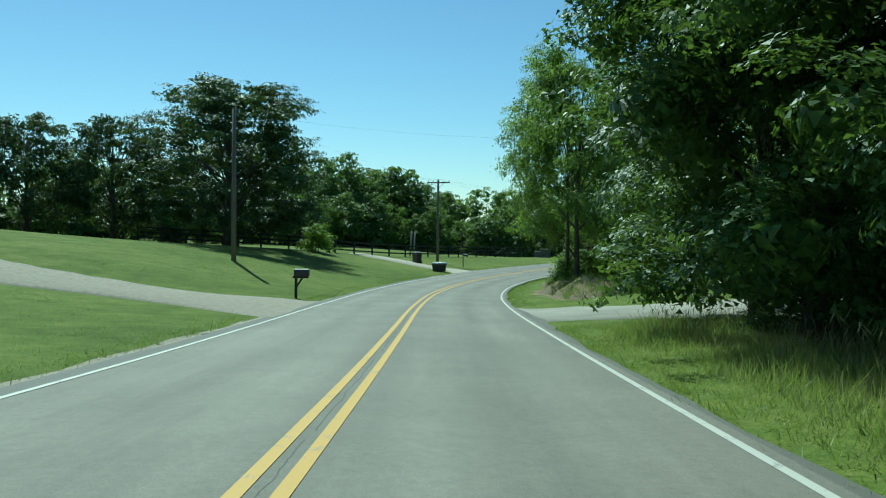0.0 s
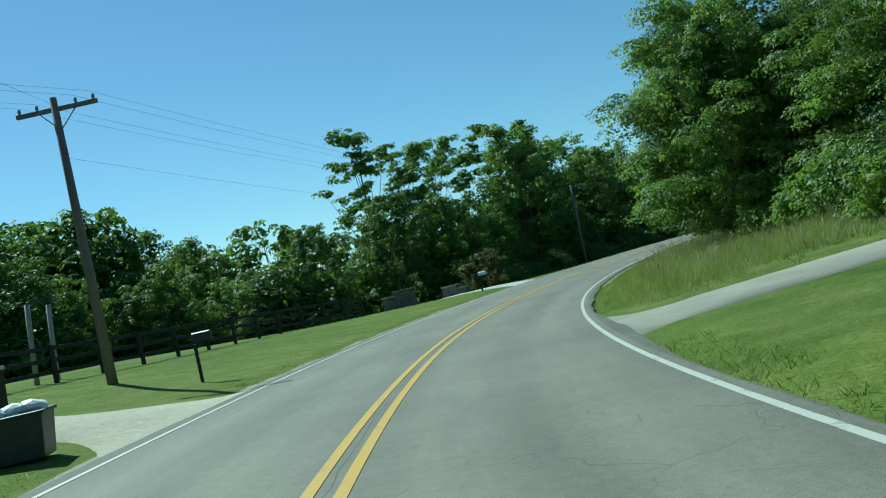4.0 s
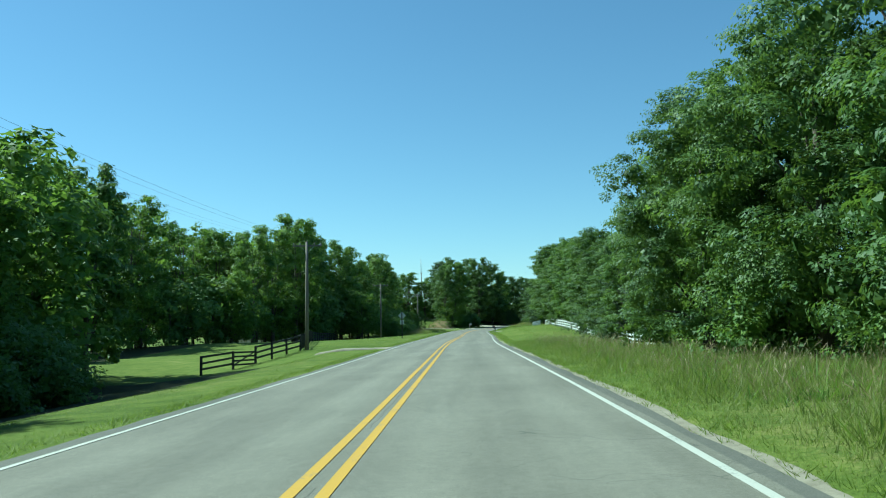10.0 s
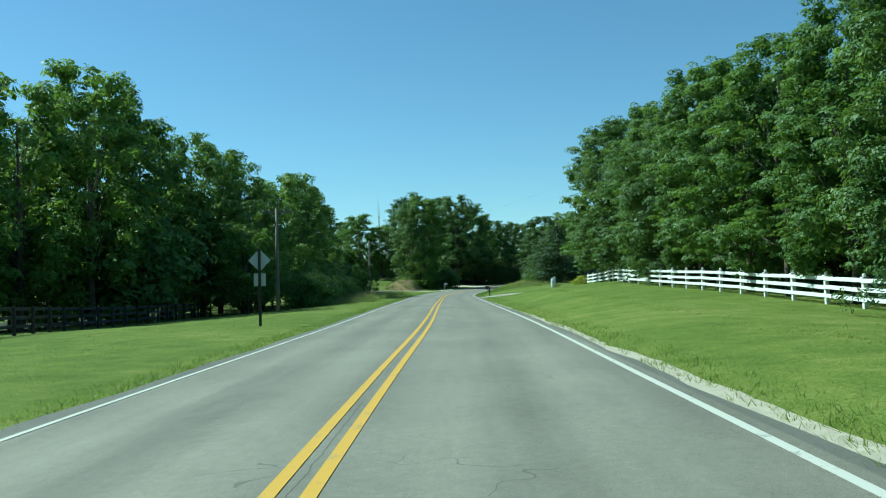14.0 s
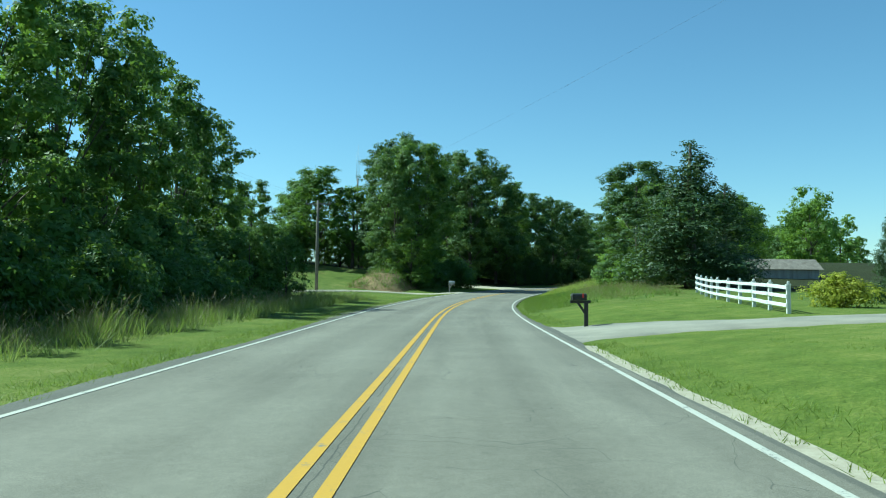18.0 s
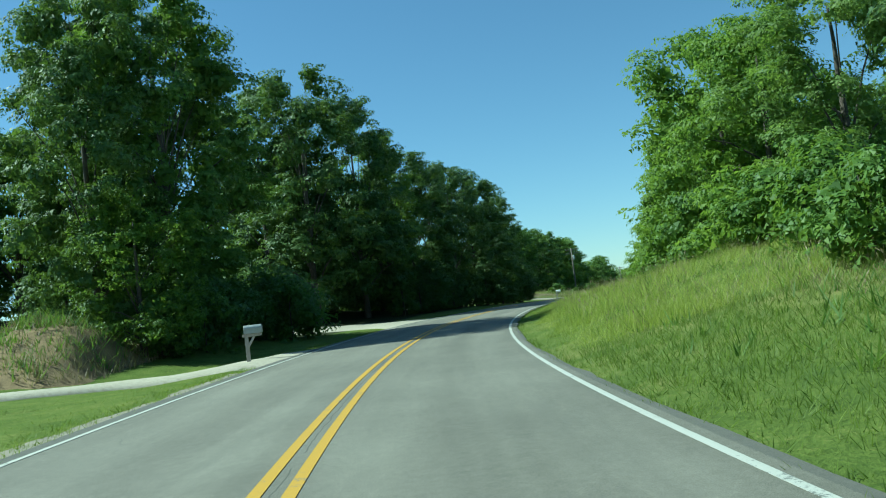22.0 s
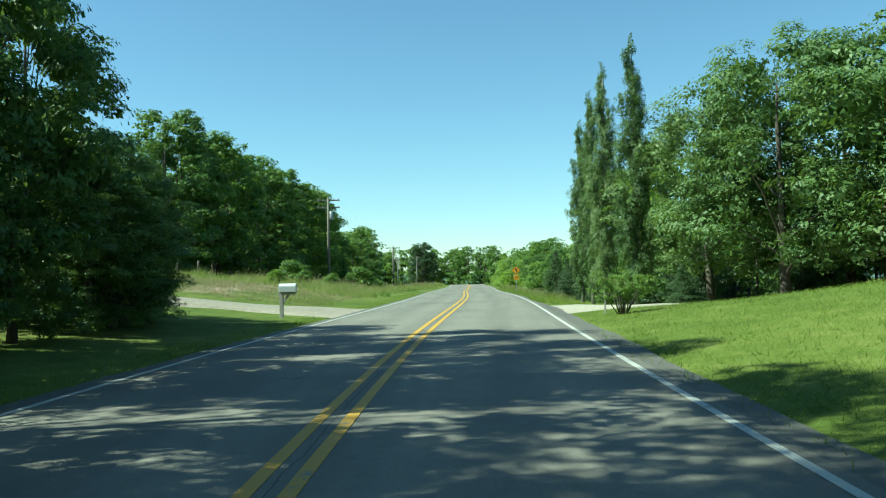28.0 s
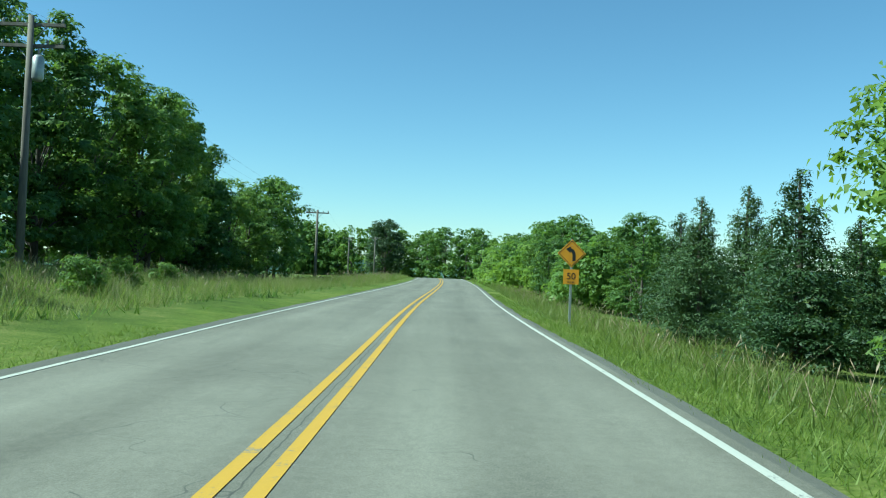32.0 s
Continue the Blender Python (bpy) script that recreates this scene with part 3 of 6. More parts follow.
def build_ground():
    lo, hi = _xy.min(0) - 45, _xy.max(0) + 45
    gx, gy = growing(lo[0], hi[0], 1.7, 3600), growing(lo[1], hi[1], 1.7, 3600)
    X, Y = np.meshgrid(gx, gy, indexing="ij")
    x, y = X.ravel(), Y.ravel()
    z = ground_z(x, y)
    s, lat = station(x, y)
    me = bpy.data.meshes.new("ground")
    nx, ny = len(gx), len(gy)
    me.vertices.add(nx * ny)
    me.vertices.foreach_set("co", np.stack([x, y, z], 1).astype(np.float32).ravel())
    i = (np.arange(nx - 1)[:, None] * ny + np.arange(ny - 1)[None]).ravel()
    quads = np.stack([i, i + ny, i + ny + 1, i + 1], 1).astype(np.int32)
    me.loops.add(quads.size)
    me.loops.foreach_set("vertex_index", quads.ravel())
    me.polygons.add(len(quads))
    me.polygons.foreach_set("loop_start", np.arange(0, quads.size, 4, dtype=np.int32))
    me.polygons.foreach_set("use_smooth", np.ones(len(quads), bool))
    me.update(calc_edges=True)
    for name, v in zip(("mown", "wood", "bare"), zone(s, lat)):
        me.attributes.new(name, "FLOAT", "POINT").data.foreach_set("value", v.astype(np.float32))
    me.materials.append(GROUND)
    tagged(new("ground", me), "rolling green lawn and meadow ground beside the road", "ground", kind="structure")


def strip(name, s0, s1, lats, lift, material, label, category, step=1.0, parent=None, wander=0.0, seed=0, drop=0.10, reach=None):
    """A ribbon along the road between side distances, lift metres over the road's face, with turned-down edges."""
    ss = np.arange(s0, s1 + step / 2, step)
    r = np.random.default_rng(seed)
    cols = [(lats[0], -drop)] + [(v, 0.0) for v in lats] + [(lats[-1], -drop)]
    verts, uvs, j0, j1 = [], [], 0.0, 0.0
    for s in ss:
        j0, j1 = j0 * 0.7 + r.normal(0, wander) * 0.7, j1 * 0.7 + r.normal(0, wander) * 0.7
        zr, bk = np.interp(s, _s, _z), np.interp(s, _s, _b)
        for n, (lat, dz) in enumerate(cols):
            l = lat + (j0 if n < 2 else j1 if n > len(cols) - 3 else 0)
            if reach and n > len(cols) - 3:
                l += float(np.interp(s, *zip(*reach)))
            x, y, _ = on_road(s, l)
            verts.append((x, y, zr - bk * l + lift + dz - 0.0025 * abs(l) * abs(l) * 0.4))
            uvs.append((l, s))
    k = len(cols)
    faces = [(i * k + c, i * k + c + 1, (i + 1) * k + c + 1, (i + 1) * k + c) for i in range(len(ss) - 1) for c in range(k - 1)]
    me = mesh_of(name, verts, faces, material)
    layer = me.uv_layers.new(name="plan")
    li = np.empty(len(me.loops), np.int32)
    me.loops.foreach_get("vertex_index", li)
    layer.data.foreach_set("uv", np.array(uvs, np.float32)[li].ravel())
    ob = new(name, me)
    if parent:
        ob.parent = parent
        if label:
            ob["label"] = label
    else:
        tagged(ob, label, category, kind="structure")
    return ob


def drive(name, s, lat0, lat1, width, material, label, skew=0.0, flare=2.0, lift=0.08, bend=0.0):
    """A drive that leaves the road at station s and follows the ground outwards."""
    n = 44
    verts, side = [], 1 if lat1 > lat0 else -1
    for i in range(n + 1):
        u = i / n
        lat = lat0 + (lat1 - lat0) * u
        w = width / 2 + flare * max(0, 1 - u * 5) ** 2
        mid = s + skew * abs(lat - lat0) + bend * u * u
        for k in (-1.12, -0.95, 0, 0.95, 1.12):
            x, y, _ = on_road(mid + k * w, lat)
            verts.append((float(x), float(y)))
    a = np.array(verts)
    z = ground_z(a[:, 0], a[:, 1])
    ss, ll = station(a[:, 0], a[:, 1])
    zr = np.interp(ss, _s, _z) - np.interp(ss, _s, _b) * ll
    z = np.where(np.abs(ll) < 5.0, np.maximum(z, zr - 0.03), z) + lift * np.clip((np.abs(ll) - 3.9) / 1.6, 0.14, 1)
    z = z - np.tile([0.16, 0, 0, 0, 0.16], n + 1)
    top = np.concatenate([a, z[:, None]], 1)
    low = top - (0, 0, 0.25)
    faces = []
    for i in range(n):
        for k in range(4):
            q = (i * 5 + k, i * 5 + k + 1, i * 5 + k + 6, i * 5 + k + 5)
            faces.append(q if side < 0 else q[::-1])
        N = len(top)
        faces.append((i * 5, i * 5 + 5, N + i * 5 + 5, N + i * 5))
        faces.append((i * 5 + 4, N + i * 5 + 4, N + i * 5 + 9, i * 5 + 9))
    me = mesh_of(name, np.concatenate([top, low]), faces, material)
    bm = bmesh.new()
    bm.from_mesh(me)
    bmesh.ops.recalc_face_normals(bm, faces=bm.faces[:])
    for f in bm.faces:
        f.smooth = True
    bm.to_mesh(me)
    bm.free()
    return tagged(new(name, me), label, "driveway", kind="structure")


BANKS = []


def bank_lift(s, lat):
    """How far the banks of bare earth stand over the ground sheet (arrays)."""
    out = np.zeros(len(s))
    for s0, s1, side, d0, hh, seed in BANKS:
        wav = 0.35 * np.sin(s * 0.55 + seed) + 0.2 * np.sin(s * 1.3 + 2)
        ends = np.clip((s - s0) / 3.5, 0, 1) * np.clip((s1 - s) / 3.5, 0, 1)
        out += np.where(np.sign(lat) == side, np.maximum(np.interp(np.abs(lat) + wav * 0.8, d0, hh) * ends, 0), 0)
    return out


def earth_bank(name, s0, s1, side, profile, material, label, seed):
    """An uneven bank of bare earth along the road: profile holds (side distance, height over the ground)."""
    r = np.random.default_rng(seed)
    d0, hh = np.array(profile).T
    BANKS.append((s0, s1, side, d0, hh, seed))
    cols = np.arange(d0[0], d0[-1] + 0.01, 0.28)
    ss = np.arange(s0, s1 + 0.01, 0.45)
    S, D = np.meshgrid(ss, cols, indexing="ij")
    wav = 0.35 * np.sin(S * 0.55 + seed) + 0.2 * np.sin(S * 1.3 + 2)
    h = np.interp(D + wav * 0.8, d0, hh)
    ends = np.clip((S - s0) / 3.5, 0, 1) * np.clip((s1 - S) / 3.5, 0, 1)
    h = h * ends * (1 + 0.12 * np.sin(S * 0.8 + seed)) + (ends - 1) * 0.12
    h = h + r.normal(0, 0.05, h.shape) * (h > 0.05)
    x, y, _ = on_road(S.ravel(), side * D.ravel())
    z = ground_z(x, y) + h.ravel()
    n, k = S.shape
    q = [(i * k + c, i * k + c + 1, (i + 1) * k + c + 1, (i + 1) * k + c) for i in range(n - 1) for c in range(k - 1)]
    me = mesh_of(name, np.stack([x, y, z], 1), [f if side > 0 else f[::-1] for f in q], material, True)
    return tagged(new(name, me), label, "bank", kind="structure")


def far_ridge(name, s, lat, length, turn, top, seed):
    """A long wooded ridge far off, its skyline ragged with tree tops."""
    r = np.random.default_rng(seed)
    x, y, h = on_road(min(s, float(_s[-1])), 0.0)
    h0 = float(np.interp(500, _s, _h))
    cx, cy = x - math.sin(h0) * (s - 600) + math.cos(h0) * lat, y + math.cos(h0) * (s - 600) + math.sin(h0) * lat
    a = h0 + radians(turn)
    u = np.linspace(-length / 2, length / 2, 260)
    z0 = float(np.interp(560, _s, _z))
    crest = top * (0.72 + 0.2 * np.sin(u / length * 9 + seed) + 0.1 * np.sin(u / 90)) + np.convolve(r.normal(0, 2.2, 264), np.ones(5) / 3, "valid")[:260]
    rows = []
    for back, share in ((-260, 0.0), (-170, 0.35), (-80, 0.75), (0, 1.0), (120, 0.3), (200, 0.0)):
        wob = np.convolve(r.normal(0, 2.0, 264), np.ones(5) / 3, "valid")[:260] * (0 < share < 1)
        rows.append(np.stack([cx + np.cos(a) * u - np.sin(a) * back, cy + np.sin(a) * u + np.cos(a) * back, z0 - 25 + (crest + 25) * share + wob], 1))
    v = np.concatenate(rows)
    q = [(k * 260 + i, k * 260 + i + 1, (k + 1) * 260 + i + 1, (k + 1) * 260 + i) for k in range(5) for i in range(259)]
    tagged(new(name, mesh_of(name, v, q, RIDGE)), "low wooded ridge with a haze-tinted colour on the horizon", "hill", kind="structure")


build_ground()
far_ridge("far_ridge", 1500, -250, 2600, 8, 17, 5)
earth_bank("earth_bank", 33.5, 61, 1, [(5.0, -0.06), (5.4, 0.0), (5.9, 0.25), (6.4, 0.55), (6.9, 0.6), (8.0, 0.3), (9.4, -0.1)], EARTH, "bare brown earth bank with weeds on top", 2)
earth_bank("earth_bank", 352, 360, -1, [(9.4, -0.1), (9.9, 0.4), (10.4, 1.2), (11.1, 1.6), (12.6, 1.6), (14, 1.0), (15.5, -0.1)], STRAW_BANK, "straw-brown bare earth bank with dry grass", 3)
S0, S1 = -88.0, float(_s[-1]) - 1
# how far the asphalt goes on past the right edge line, along the road
ASPHALT_PAST = [(-90, 0.28), (20, 0.28), (25, 0.55), (32, 0.26), (70, 0.25), (76, 0.5), (82, 0.3), (100, 0.36), (205, 0.38), (216, 0.32), (289, 0.28), (296, 0.45), (303, 0.28), (345, 0.28), (400, 0.36), (425, 0.6), (443, 0.55), (449, 0.3), (700, 0.36)]
road = strip("road", S0, S1, (-LANE_L - 0.36, -2.6, -1.7, -0.85, 0, 0.85, 1.7, 2.6, LANE_R), 0.0, ASPHALT, "grey worn two-lane asphalt road with fine cracks", "road", wander=0.045, reach=ASPHALT_PAST)
strip("yellow_line", S0, S1, (-0.19, -0.08), 0.006, YELLOW, "worn yellow centre line", "", 1.0, road, drop=0.004)
strip("yellow_line", S0, S1, (0.08, 0.19), 0.006, YELLOW, "worn yellow centre line", "", 1.0, road, drop=0.004)
strip("edge_line", S0, S1, (LANE_R - 0.043, LANE_R + 0.043), 0.006, WHITE_LINE, "white edge line", "", 1.0, road, drop=0.004)
strip("edge_line", S0, S1, (-LANE_L - 0.043, -LANE_L + 0.043), 0.006, WHITE_LINE, "white edge line", "", 1.0, road, drop=0.004)
strip("gravel_shoulder", 95, 200.2, (LANE_R + 0.3, LANE_R + 0.45, LANE_R + 0.6), -0.032, DIRT_GRAVEL, "crumbled gravel shoulder along the asphalt edge", "gravel", 0.5, wander=0.05, seed=3)
strip("gravel_shoulder", 200, 290, (LANE_R + 0.27, LANE_R + 0.44, LANE_R + 0.62), -0.03, GRAVEL, "pale crumbled gravel shoulder along the asphalt edge", "gravel", 0.5, wander=0.05, seed=6)
strip("gravel_shoulder", -60, 125, (-LANE_L - 0.85, -LANE_L - 0.3), -0.03, DIRT_GRAVEL, "pale crumbled gravel shoulder along the asphalt edge", "gravel", 0.4, wander=0.08, seed=4)
strip("gravel_shoulder", 300, 350, (-LANE_L - 0.75, -LANE_L - 0.3), -0.03, DIRT_GRAVEL, "pale crumbled gravel shoulder along the asphalt edge", "gravel", 0.4, wander=0.07, seed=5)


# ---- trees and plants ----


def leaf_cloud(centres, radii, count, size, r, flat=0.75, droop=0.0, aspect=0.55, shell=0.72):
    """Corners of loose leaves round clump centres: (n * 3, 3). Sprays sit on the clumps, leaves on the sprays, and large shade leaves fill the heart."""
    m = 7
    way = r.normal(size=(len(centres), m, 3)) + (0, 0, 0.45)
    way /= np.linalg.norm(way, axis=2, keepdims=True)
    out = centres * (1, 1, 0)
    out = out / (np.linalg.norm(out, axis=1, keepdims=True) + 0.3)
    bough = way.reshape(-1, 3)
    way = way + out[:, None] * 0.35
    c2 = (centres[:, None] + way * (radii * 0.78)[:, None, None] * (1, 1, flat)).reshape(-1, 3)
    r2 = np.repeat(radii, m) * r.uniform(0.25, 0.5, len(c2))
    n = int(count)
    pick = r.choice(len(c2), n, p=r2 ** 2 / (r2 ** 2).sum())
    way = r.normal(size=(n, 3))
    way /= np.linalg.norm(way, axis=1, keepdims=True)
    way[:, 2] = np.where(r.random(n) < 0.55, np.abs(way[:, 2]), way[:, 2])
    far = shell + (1 - shell) * r.random(n) ** 0.7
    far *= 1 + 0.45 * (r.random(n) < 0.10)
    p = c2[pick] + way * (r2[pick] * far)[:, None] * (1, 1, flat * 0.7)
    nrm = way * 0.7 + bough[pick] * 0.7 + (0, 0, 0.45) + r.normal(0, 0.2, (n, 3))
    L = size * r.uniform(0.6, 1.35, n)
    # the shaded heart of the crown
    k = max(int(n * 0.16), 40)
    pc = r.choice(len(centres), k, p=radii ** 2 / (radii ** 2).sum())
    w2 = r.normal(size=(k, 3))
    w2 /= np.linalg.norm(w2, axis=1, keepdims=True)
    hp = centres[pc] * (0.93, 0.93, 1) + w2 * (radii[pc] * 0.55 * r.random(k) ** 0.4)[:, None] * (1, 1, flat)
    p, nrm = np.concatenate([p, hp]), np.concatenate([nrm, w2 + r.normal(0, 0.2, (k, 3))])
    L = np.concatenate([L, np.clip(radii[pc] * 0.5, size, 1.7 * size) * r.uniform(0.7, 1.2, k)])[:, None]
    nrm /= np.linalg.norm(nrm, axis=1, keepdims=True)
    t = np.cross(nrm, r.normal(size=nrm.shape))
    t[:, 2] -= droop
    t /= np.linalg.norm(t, axis=1, keepdims=True)
    b = np.cross(nrm, t)
    w = L * aspect * r.uniform(0.7, 1.3, (len(L), 1))
    w[n:] *= 1.5
    fold = nrm * L * 0.14
    return np.stack([p - t * L * 0.4 + b * w * 0.5, p + t * L * 0.5, p - t * L * 0.4 - b * w * 0.5 + fold], 1).reshape(-1, 3)


def limb_mesh(name, trunk_h, r0, centres, r, material, limbs=9, lean=0.4, top=0.8):
    """A tapered trunk with limbs that reach into the crown."""
    b = bmesh.new()
    wob = r.normal(0, lean * 0.3, (7, 2)).cumsum(0) * 0.35
    wob -= wob[0]
    H = trunk_h
    pts = [(wob[i][0], wob[i][1], H * i / 6 - (0.4 if i == 0 else 0)) for i in range(7)]
    rad = [r0 * (1.35 if i == 0 else 1.0 - 0.8 * i / 6) for i in range(7)]
    tube(pts, rad, 8, b)
    order = r.permutation(len(centres))[:limbs]
    for k in order:
        c = centres[k]
        z0 = min(max(c[2] * r.uniform(0.35, 0.75), H * 0.15), H * 0.92)
        u = z0 / H * 6
        i = min(int(u), 5)
        f = u - i
        a = Vector(pts[i]).lerp(Vector(pts[i + 1]), f)
        e = Vector(c)
        m = a.lerp(e, 0.5) + Vector((0, 0, (e - a).length * 0.08))
        rr = r0 * max(0.16, 0.42 * (1 - z0 / H))
        tube([a, m, e], [rr, rr * 0.6, rr * 0.2], 5, b, False)
    me = bpy.data.meshes.new(name)
    b.to_mesh(me)
    b.free()
    me.materials.append(material)
    return me


def lobes(r, n, R, z0, z1, kind):
    """Clump centres and sizes of a crown."""
    u = (np.arange(n) + 0.5) / n
    z = z0 + (z1 - z0) * u
    ang = r.uniform(0, 2 * math.pi, n) + np.arange(n) * 2.4
    if kind == "broad":
        prof = np.sqrt(np.clip(1 - ((u - 0.42) / 0.62) ** 2, 0.06, 1))
        rad = R * prof * r.uniform(0.4, 1.0, n) ** 0.7 * 0.9
        size = R * r.uniform(0.17, 0.34, n) * (0.7 + 0.3 * prof)
    elif kind == "open":
        prof = np.sqrt(np.clip(1 - ((u - 0.6) / 0.62) ** 2, 0.06, 1))
        rad = R * prof * r.uniform(0.3, 1.05, n)
        size = R * r.uniform(0.18, 0.36, n)
    elif kind == "cone":
        prof = (1 - u) ** 0.8 + 0.04
        rad = R * prof * r.uniform(0.3, 0.85, n)
        size = R * prof * r.uniform(0.3, 0.5, n) + 0.18
    elif kind == "column":
        prof = np.clip(np.minimum(u * 7 + 0.35, 1.15 - u ** 3), 0.12, 1)
        rad = R * prof * r.uniform(0.1, 0.7, n)
        size = R * prof * r.uniform(0.26, 0.46, n) + 0.1
    else:
        prof = np.sqrt(np.clip(1 - (u * 1.02) ** 2, 0.05, 1))
        rad = R * prof * r.uniform(0.2, 0.85, n)
        size = R * r.uniform(0.28, 0.5, n)
    return np.stack([rad * np.cos(ang), rad * np.sin(ang), z], 1), size


TREE_KINDS = {}


def tree_kind(key, name, label, category, H, R, base, shape, clumps, leaves, leaf, material, bark=None, seed=1, flat=0.75, trunk_r=0.22, droop=0.0, limbs=9, aspect=0.6, shell=0.72):
    """The meshes of one kind of tree or shrub, built once."""
    r = np.random.default_rng(seed)
    c, sz = lobes(r, clumps, R, base + R * 0.12, H - R * 0.18, shape)
    crown = quad_mesh("crown", leaf_cloud(c, sz, leaves, leaf, r, flat, droop, aspect, shell), material, 3)
    trunk = limb_mesh("trunk", H * (0.93 if shape in ("cone", "column") else 0.8), trunk_r, c, r, bark or BARK, limbs)
    if leaves > 5000 and trunk_r > 0.06:
        r = np.random.default_rng(seed + 500)
        thin = quad_mesh("crown", leaf_cloud(c, sz, leaves * 0.4, leaf * 1.5, r, flat, droop, aspect, shell), material, 3)
    else:
        thin = crown
    TREE_KINDS[key] = (name, label, category, crown, trunk, H, thin)


def plant(key, s, lat, height, turn=None, label="", group="", wide=1.0, sink=0.1):
    """One tree of a kind on the ground, scaled to a height in metres."""
    name, lab, cat, crown, trunk, H, thin = TREE_KINDS[key]
    if abs(lat) > (24 if key in ("cedar", "pine") else 40 if 95 < s < 150 else 16.2):
        crown = thin                      # trees well back from the road have fewer, larger leaves
    x, y, z, h = ground_at(s, lat)
    k = height / H
    a = rng.uniform(0, 360) if turn is None else turn
    ob = new(name)
    ob.matrix_basis = Matrix.Translation((x, y, z - sink)) @ pose(0, 0, 0, 0, 0, a) @ Matrix.Diagonal((k * wide, k * wide, k, 1))
    tagged(ob, label or lab, cat, group)
    part("trunk", trunk, None, ob)
    part("crown", crown, None, ob)
    return ob


tree_kind("oak", "broadleaf_tree", "broad dark-green deciduous tree in full leaf", "tree", 14, 5.2, 1.2, "broad", 84, 10000, 0.30, LEAF_OAK, seed=11)
tree_kind("oak2", "broadleaf_tree", "rounded deciduous tree with a dense green crown", "tree", 14, 4.6, 0.8, "broad", 76, 9000, 0.30, LEAF_DARK, seed=12)
tree_kind("oak3", "broadleaf_tree", "tall full-crowned deciduous tree in early summer leaf", "tree", 16, 4.8, 2.0, "broad", 90, 12000, 0.31, LEAF_OAK, seed=13)
tree_kind("locust", "locust_tree", "tall open-crowned locust tree with airy green tufts", "tree", 19, 4.6, 6.0, "open", 40, 7500, 0.30, LEAF_OAK, seed=14, trunk_r=0.26, limbs=20, flat=0.55)
tree_kind("locust2", "locust_tree", "tall thin-crowned tree with sky between its branches", "tree", 19, 3.8, 7.0, "open", 30, 6000, 0.30, LEAF_OAK, seed=15, trunk_r=0.24, limbs=18, flat=0.55)
tree_kind("light", "locust_tree", "bright light-green leafy tree at the wood's edge", "tree", 11, 4.6, 0.3, "broad", 84, 17000, 0.20, LEAF_LIGHT, seed=16, droop=0.3)
tree_kind("near", "maple_tree", "large leafy maple with a dark trunk on the bank", "tree", 12, 5.2, 2.1, "broad", 100, 46000, 0.125, LEAF_MAPLE, seed=17, trunk_r=0.19, limbs=14, shell=0.5)
tree_kind("close", "roadside_tree", "overhanging roadside tree with leaves darkened for heavy shade", "tree", 12, 4.6, 0.2, "broad", 80, 56000, 0.125, LEAF_SHADED, seed=31, trunk_r=0.28, limbs=12, shell=0.4)
tree_kind("roadside", "roadside_tree", "full-crowned roadside tree with fine green leaves", "tree", 12, 4.4, 0.8, "broad", 82, 40000, 0.145, LEAF_MAPLE, seed=33, trunk_r=0.24, limbs=12)
tree_kind("tallopen", "broadleaf_tree", "tall dark roadside tree with sky between its boughs", "tree", 18, 4.6, 3.0, "open", 60, 15000, 0.22, LEAF_OAK, seed=35, trunk_r=0.25, limbs=24, flat=0.6)
tree_kind("tallnear", "deciduous_tree", "tall dark deciduous tree with a heaped leafy crown", "tree", 17, 4.7, 2.2, "broad", 100, 40000, 0.19, LEAF_OAK, seed=36, trunk_r=0.27, limbs=22, flat=0.7)
tree_kind("tallnear2", "deciduous_tree", "tall deep-green deciduous tree with tufted boughs", "tree", 17, 4.4, 1.2, "broad", 94, 38000, 0.19, LEAF_DARK, seed=37, trunk_r=0.25, limbs=20, flat=0.7)
tree_kind("tallshaded", "deciduous_tree", "tall deciduous tree beside the road, leaves darkened for shade", "tree", 17, 4.8, 0.8, "broad", 104, 42000, 0.19, LEAF_SHADED, seed=38, trunk_r=0.26, limbs=20, flat=0.7)
tree_kind("pear", "pear_tree", "round-headed tree with glossy grey-green leaves", "tree", 11, 4.6, 1.4, "broad", 84, 42000, 0.13, LEAF_GREY, seed=18)
tree_kind("cedar", "cedar_tree", "dark green pointed cedar", "tree", 9, 2.6, 0.2, "cone", 130, 21000, 0.16, LEAF_CEDAR, seed=19, aspect=0.35, limbs=4)
tree_kind("pine", "pine_tree", "dark spreading pine with layered ragged branches", "tree", 13, 6.6, 0.8, "broad", 150, 42000, 0.27, LEAF_CEDAR, seed=20, flat=0.45, aspect=0.32, limbs=30, trunk_r=0.35, shell=0.3)
tree_kind("poplar", "poplar_tree", "tall narrow poplar with a pale trunk", "tree", 20, 1.8, 0.9, "column", 90, 70000, 0.10, LEAF_POPLAR, PALE_BARK, seed=21, limbs=14, trunk_r=0.19, flat=2.1, shell=0.5)
tree_kind("bush", "shrub", "dense green roadside shrub", "shrub", 2.4, 1.7, 0.0, "dome", 30, 3000, 0.17, LEAF_OAK, seed=22, limbs=6, trunk_r=0.05)
tree_kind("lightbush", "shrub", "bright green leafy roadside brush", "shrub", 2.4, 1.7, 0.0, "dome", 30, 3000, 0.17, LEAF_LIGHT, seed=23, limbs=6, trunk_r=0.05)
tree_kind("plum", "plum_tree", "small purple-brown leaved ornamental tree", "tree", 4.2, 2.1, 0.6, "broad", 40, 6000, 0.15, LEAF_RED, seed=24, limbs=8, trunk_r=0.09)
